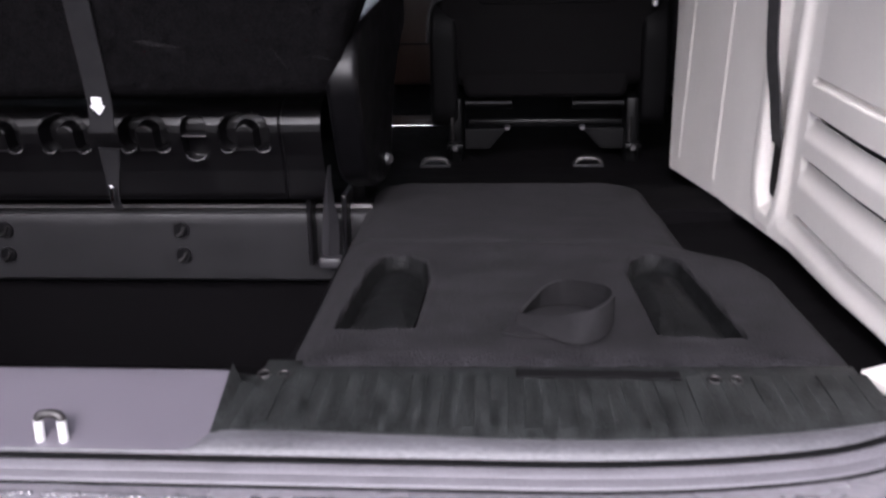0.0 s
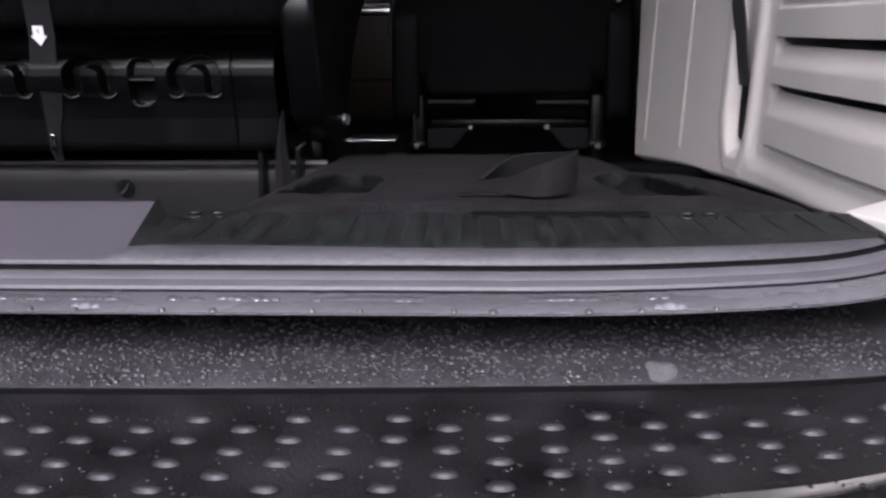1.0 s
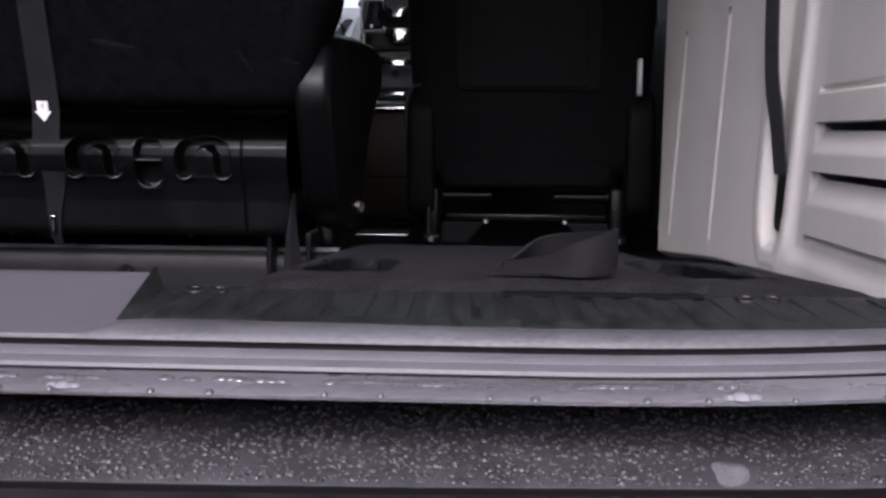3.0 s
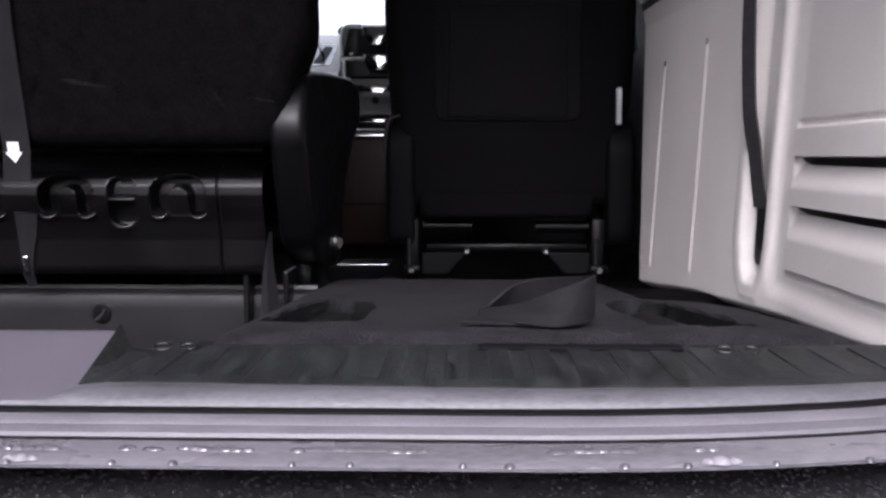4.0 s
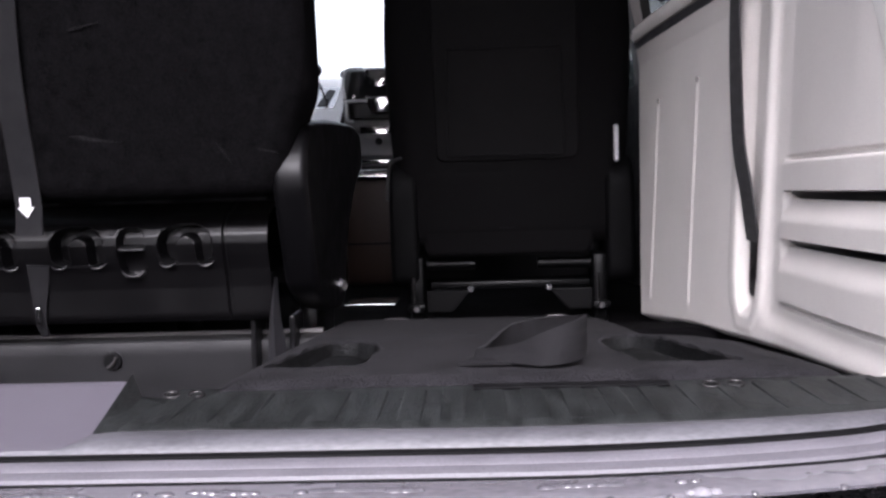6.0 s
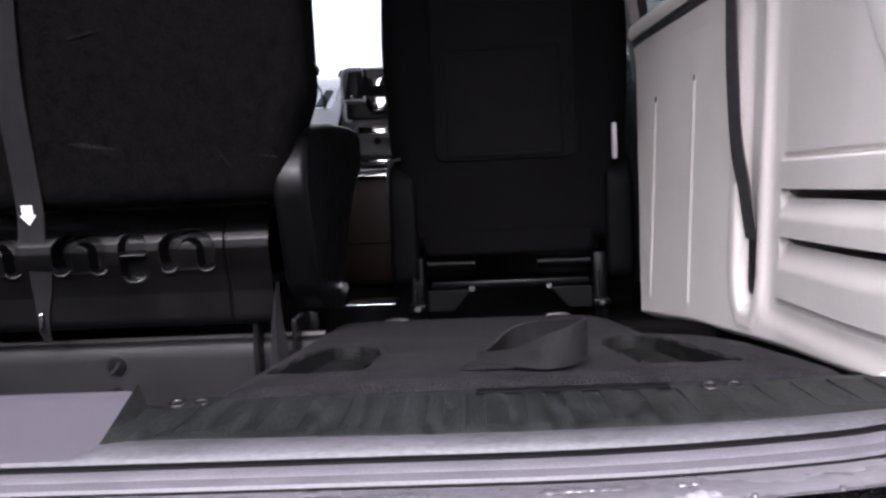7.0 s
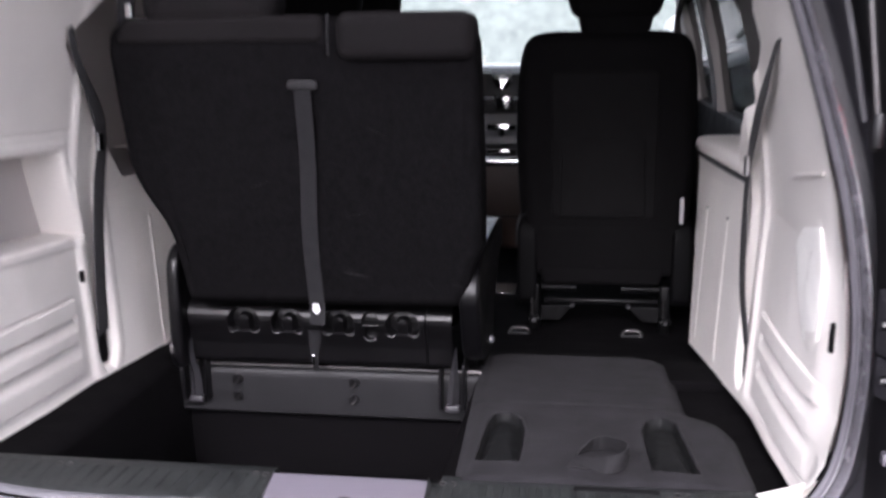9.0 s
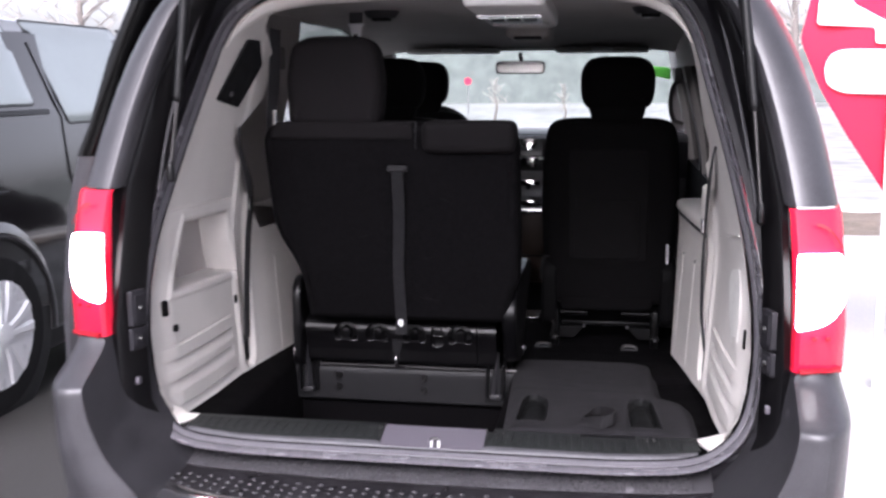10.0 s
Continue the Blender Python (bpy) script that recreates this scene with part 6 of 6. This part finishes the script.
def parked_van(at, paint, label, mirrored=False, wheels=True):
    """A parked minivan; its right side lies along x = 0 of its own place, its tail at y = 0."""
    car = thing("parked_minivan", at, label, "car", "parked cars")
    o = Vector(at)

    def g(x, y, z):
        return o + Vector((x, y, z))

    # side section: how far in from the side at each height
    sect = [(.18, .04), (.30, .0), (.55, -.012), (.80, .0), (.98, .015), (1.06, .03), (1.33, .055), (1.42, .080), (1.74, .15), (1.83, .21), (1.895, .34)]
    ends = [(0, .25), (.05, .10), (.2, .02), (.5, 0), (3.0, 0), (3.6, .02), (4.2, .06), (4.8, .16), (5.05, .4)]
    body = bmesh.new()
    rings = []
    for y, narrow in ends:
        top = table(y, [(0, 1.45), (.1, 1.75), (.4, 1.90), (2.8, 1.90), (3.4, 1.50), (3.8, 1.15), (4.6, .98), (5.05, .75)])
        ring = []
        for z, i in sect:
            zz = min(z, top)
            ring.append(g(-(i + narrow), y, zz))
        ring += [g(-1.95 - (p.x - o.x), y, p.z - o.z) for p in ring[::-1]]
        rings.append(ring)
    loft(body, rings, False, True)
    ob = part("body", body, paint, car, smooth=45)
    # glass of the near side, with pillars between
    for q in ([(.60, 1.40), (1.52, 1.40), (1.42, 1.79), (.70, 1.79)], [(1.79, 1.30), (2.55, 1.30), (2.55, 1.80), (1.61, 1.80)], [(2.62, 1.31), (3.05, 1.31), (2.80, 1.77), (2.62, 1.80)]):
        q = rpoly(q, .03, 4)
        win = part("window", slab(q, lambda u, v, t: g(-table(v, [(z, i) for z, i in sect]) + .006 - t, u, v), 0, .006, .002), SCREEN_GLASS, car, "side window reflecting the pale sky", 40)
        part("frame", slab(inset(q, -.012), lambda u, v, t: g(-table(v, [(z, i) for z, i in sect]) + .004 - t, u, v), 0, .006, .002), BLACK_PLASTIC, win)
    part("belt_moulding", lofted([[g(-table(z, sect2) + d, y, z) for y in (.55, 1.05, 1.62)] for d, z in ((.001, 1.345), (.012, 1.350), (.012, 1.368), (.001, 1.372))]), BLACK_PLASTIC, car)
    part("door_seam", tubed([g(-table(z, sect2) + .002, 1.73 - .36 * max(0, z - 1.33), z) for z in (.4, .8, 1.0, 1.2, 1.33, 1.5, 1.7)], .004, 6), BLACK_PLASTIC, car)
    part("door_rail", boxed(o.x - .01, o.x + .004, o.y + .55, o.y + 1.15, 1.0, 1.014, r=.003), BLACK_PLASTIC, car)
    part("rocker", boxed(o.x - .05, o.x + .002, o.y + 1.15, o.y + 3.6, .2, .3, r=.01), BLACK_PLASTIC, car)
    if wheels:
        for y in (.98, 4.05):
            arch = part("wheel_arch", tubed([g(-.3, y, .372), g(.004, y, .372), g(.006, y, .372)], [.435, .435, .42], 36), BLACK_PLASTIC, car, smooth=40)
            part("fender_flare", lofted([[g(d, y + (.44 + r) * math.cos(a), .372 + (.44 + r) * math.sin(a)) for a in (math.pi * (i / 28 * 1.1 - .05) for i in range(29))] for r, d in ((-.012, -.02), (-.010, .012), (.004, .020), (.03, .016), (.075, -.004))]), paint, arch, "rounded painted flare", 60)
            wheel_of(car, g(.012, y, .372), 1, 1.11)
    return car


for x, s in ((.93, 1), (-.93, -1)):
    for y in (.55, 3.62):
        wheel_of(van, (x, y, .335), s)


# opaque panes; part of the sky's reflection is put into the pale base
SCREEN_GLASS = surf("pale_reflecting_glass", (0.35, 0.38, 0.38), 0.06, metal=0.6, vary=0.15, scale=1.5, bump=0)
sect2 = [(.30, .0), (.55, -.012), (.80, .0), (.98, .015), (1.06, .03), (1.33, .055), (1.42, .080), (1.74, .15), (1.83, .21)]
parked_van((-2.31, .67, 0), DARK_PAINT, "dark grey minivan parked alongside")
parked_van((-4.2, 15.0, 0), SILVER_PAINT, "silver minivan parked across the lot")
parked_van((3.6, 17.0, 0), SILVER_PAINT, "silver minivan parked across the lot")

# red and white feather flag on a pole
flag = thing("feather_flag", (1.62, 2.6, 0), "red feather flag with white shapes on a white pole", "flag")
part("pole", tubed([(1.70, 2.6, 0), (1.69, 2.6, 1.4), (1.66, 2.6, 2.6)], .018, 10), FLAG_WHITE, flag, "white pole", 60)


def cloth(u, v, t):
    return Vector((u, 2.62 + .05 * math.sin(v * 4 + u * 3) + .03 * math.sin(u * 9) + t, v))


part("cloth", slab(rpoly([(1.26, 1.68), (1.37, 1.45), (1.50, 1.25), (1.72, .93), (2.3, .5), (2.4, 2.7), (1.36, 2.7), (1.33, 2.0)], .03), cloth, 0, .004, .001), FLAG_RED, flag, smooth=60)
part("white_shape", slab(rpoly([(1.375, 1.55), (1.395, 1.47), (1.47, 1.435), (2.2, 1.41), (2.2, 1.63), (1.46, 1.635), (1.40, 1.615)], .03), lambda u, v, t: cloth(u, v, t - .006), 0, .003, .0008), FLAG_WHITE, flag, "plain white shape", 60)
part("white_shape", slab(rpoly([(1.33, 1.745), (1.60, 1.735), (1.60, 1.66), (2.2, 1.66), (2.2, 2.0), (1.385, 2.0), (1.375, 1.87), (1.335, 1.86)], .02), lambda u, v, t: cloth(u, v, t - .006), 0, .003, .0008), FLAG_WHITE, flag, smooth=60)

# bare trees far off
random.seed(9)


def bare_tree(x, y, h):
    tree = thing("tree", (x, y, 0), "bare grey tree beyond the lot", "tree", "far trees")
    part("trunk", tubed([(x, y, 0), (x + .1, y, h * .3), (x, y, h * .55), (x + .05, y, h * .9)], [h * .03, h * .024, h * .016, h * .004], 8), BARK, tree, smooth=60)
    bm = bmesh.new()
    for _ in range(26):
        z = random.uniform(.28, .85) * h
        a, l = random.uniform(0, 6.28), random.uniform(.15, .38) * h * (1.15 - z / h)
        p = Vector((x, y, z))
        q = p + Vector((math.cos(a) * l, math.sin(a) * l, l * random.uniform(.5, 1.0)))
        tube(bm, [p, p.lerp(q, .5) + Vector((0, 0, .05 * l)), q], [h * .009, h * .006, h * .002], 5)
        for _ in range(7):
            b = p.lerp(q, random.uniform(.4, 1))
            c = b + Vector((random.uniform(-1, 1), random.uniform(-1, 1), random.uniform(.1, 1))) * l * .4
            tube(bm, [b, c], [h * .004, h * .001], 4)
    part("crown", bm, TWIG, tree, "bare branches")


for x, y, h in ((-24, 42, 8), (9, 50, 9), (18, 43, 8), (28, 40, 8), (-28, 40, 9), (-3.8, 34, 1.7), (-1.2, 31, 1.5), (-6.5, 33, 1.6)):
    bare_tree(x, y, h)

# small red sign across the lot
sign = thing("road_sign", (-5.6, 40, 0), "small red sign on a post across the lot", "sign")
part("post", tubed([(-5.6, 40, 0), (-5.6, 40, 1.5)], .03, 8), STEEL, sign)
part("plate", tubed([(-5.6, 39.95, 1.42), (-5.6, 39.93, 1.42)], [.16, .16], 8), FLAG_RED, sign, "red plate")

# hedge along the far edge of the lot, its mist put into the pale colour
rings = []
for k in range(161):
    x = -120 + k * 1.5
    h = 4.6 + 1.2 * noise.noise((x * .09, 0, 0)) + .7 * noise.noise((x * .6, 3, 0))
    rings.append([(x, 60 + .6 * noise.noise((x * .5, z, 5)) + .5 * z, z) for z in (0, h * .3, h * .6, h * .85, h)] + [(x, 64, h * .9), (x, 66, 0)])
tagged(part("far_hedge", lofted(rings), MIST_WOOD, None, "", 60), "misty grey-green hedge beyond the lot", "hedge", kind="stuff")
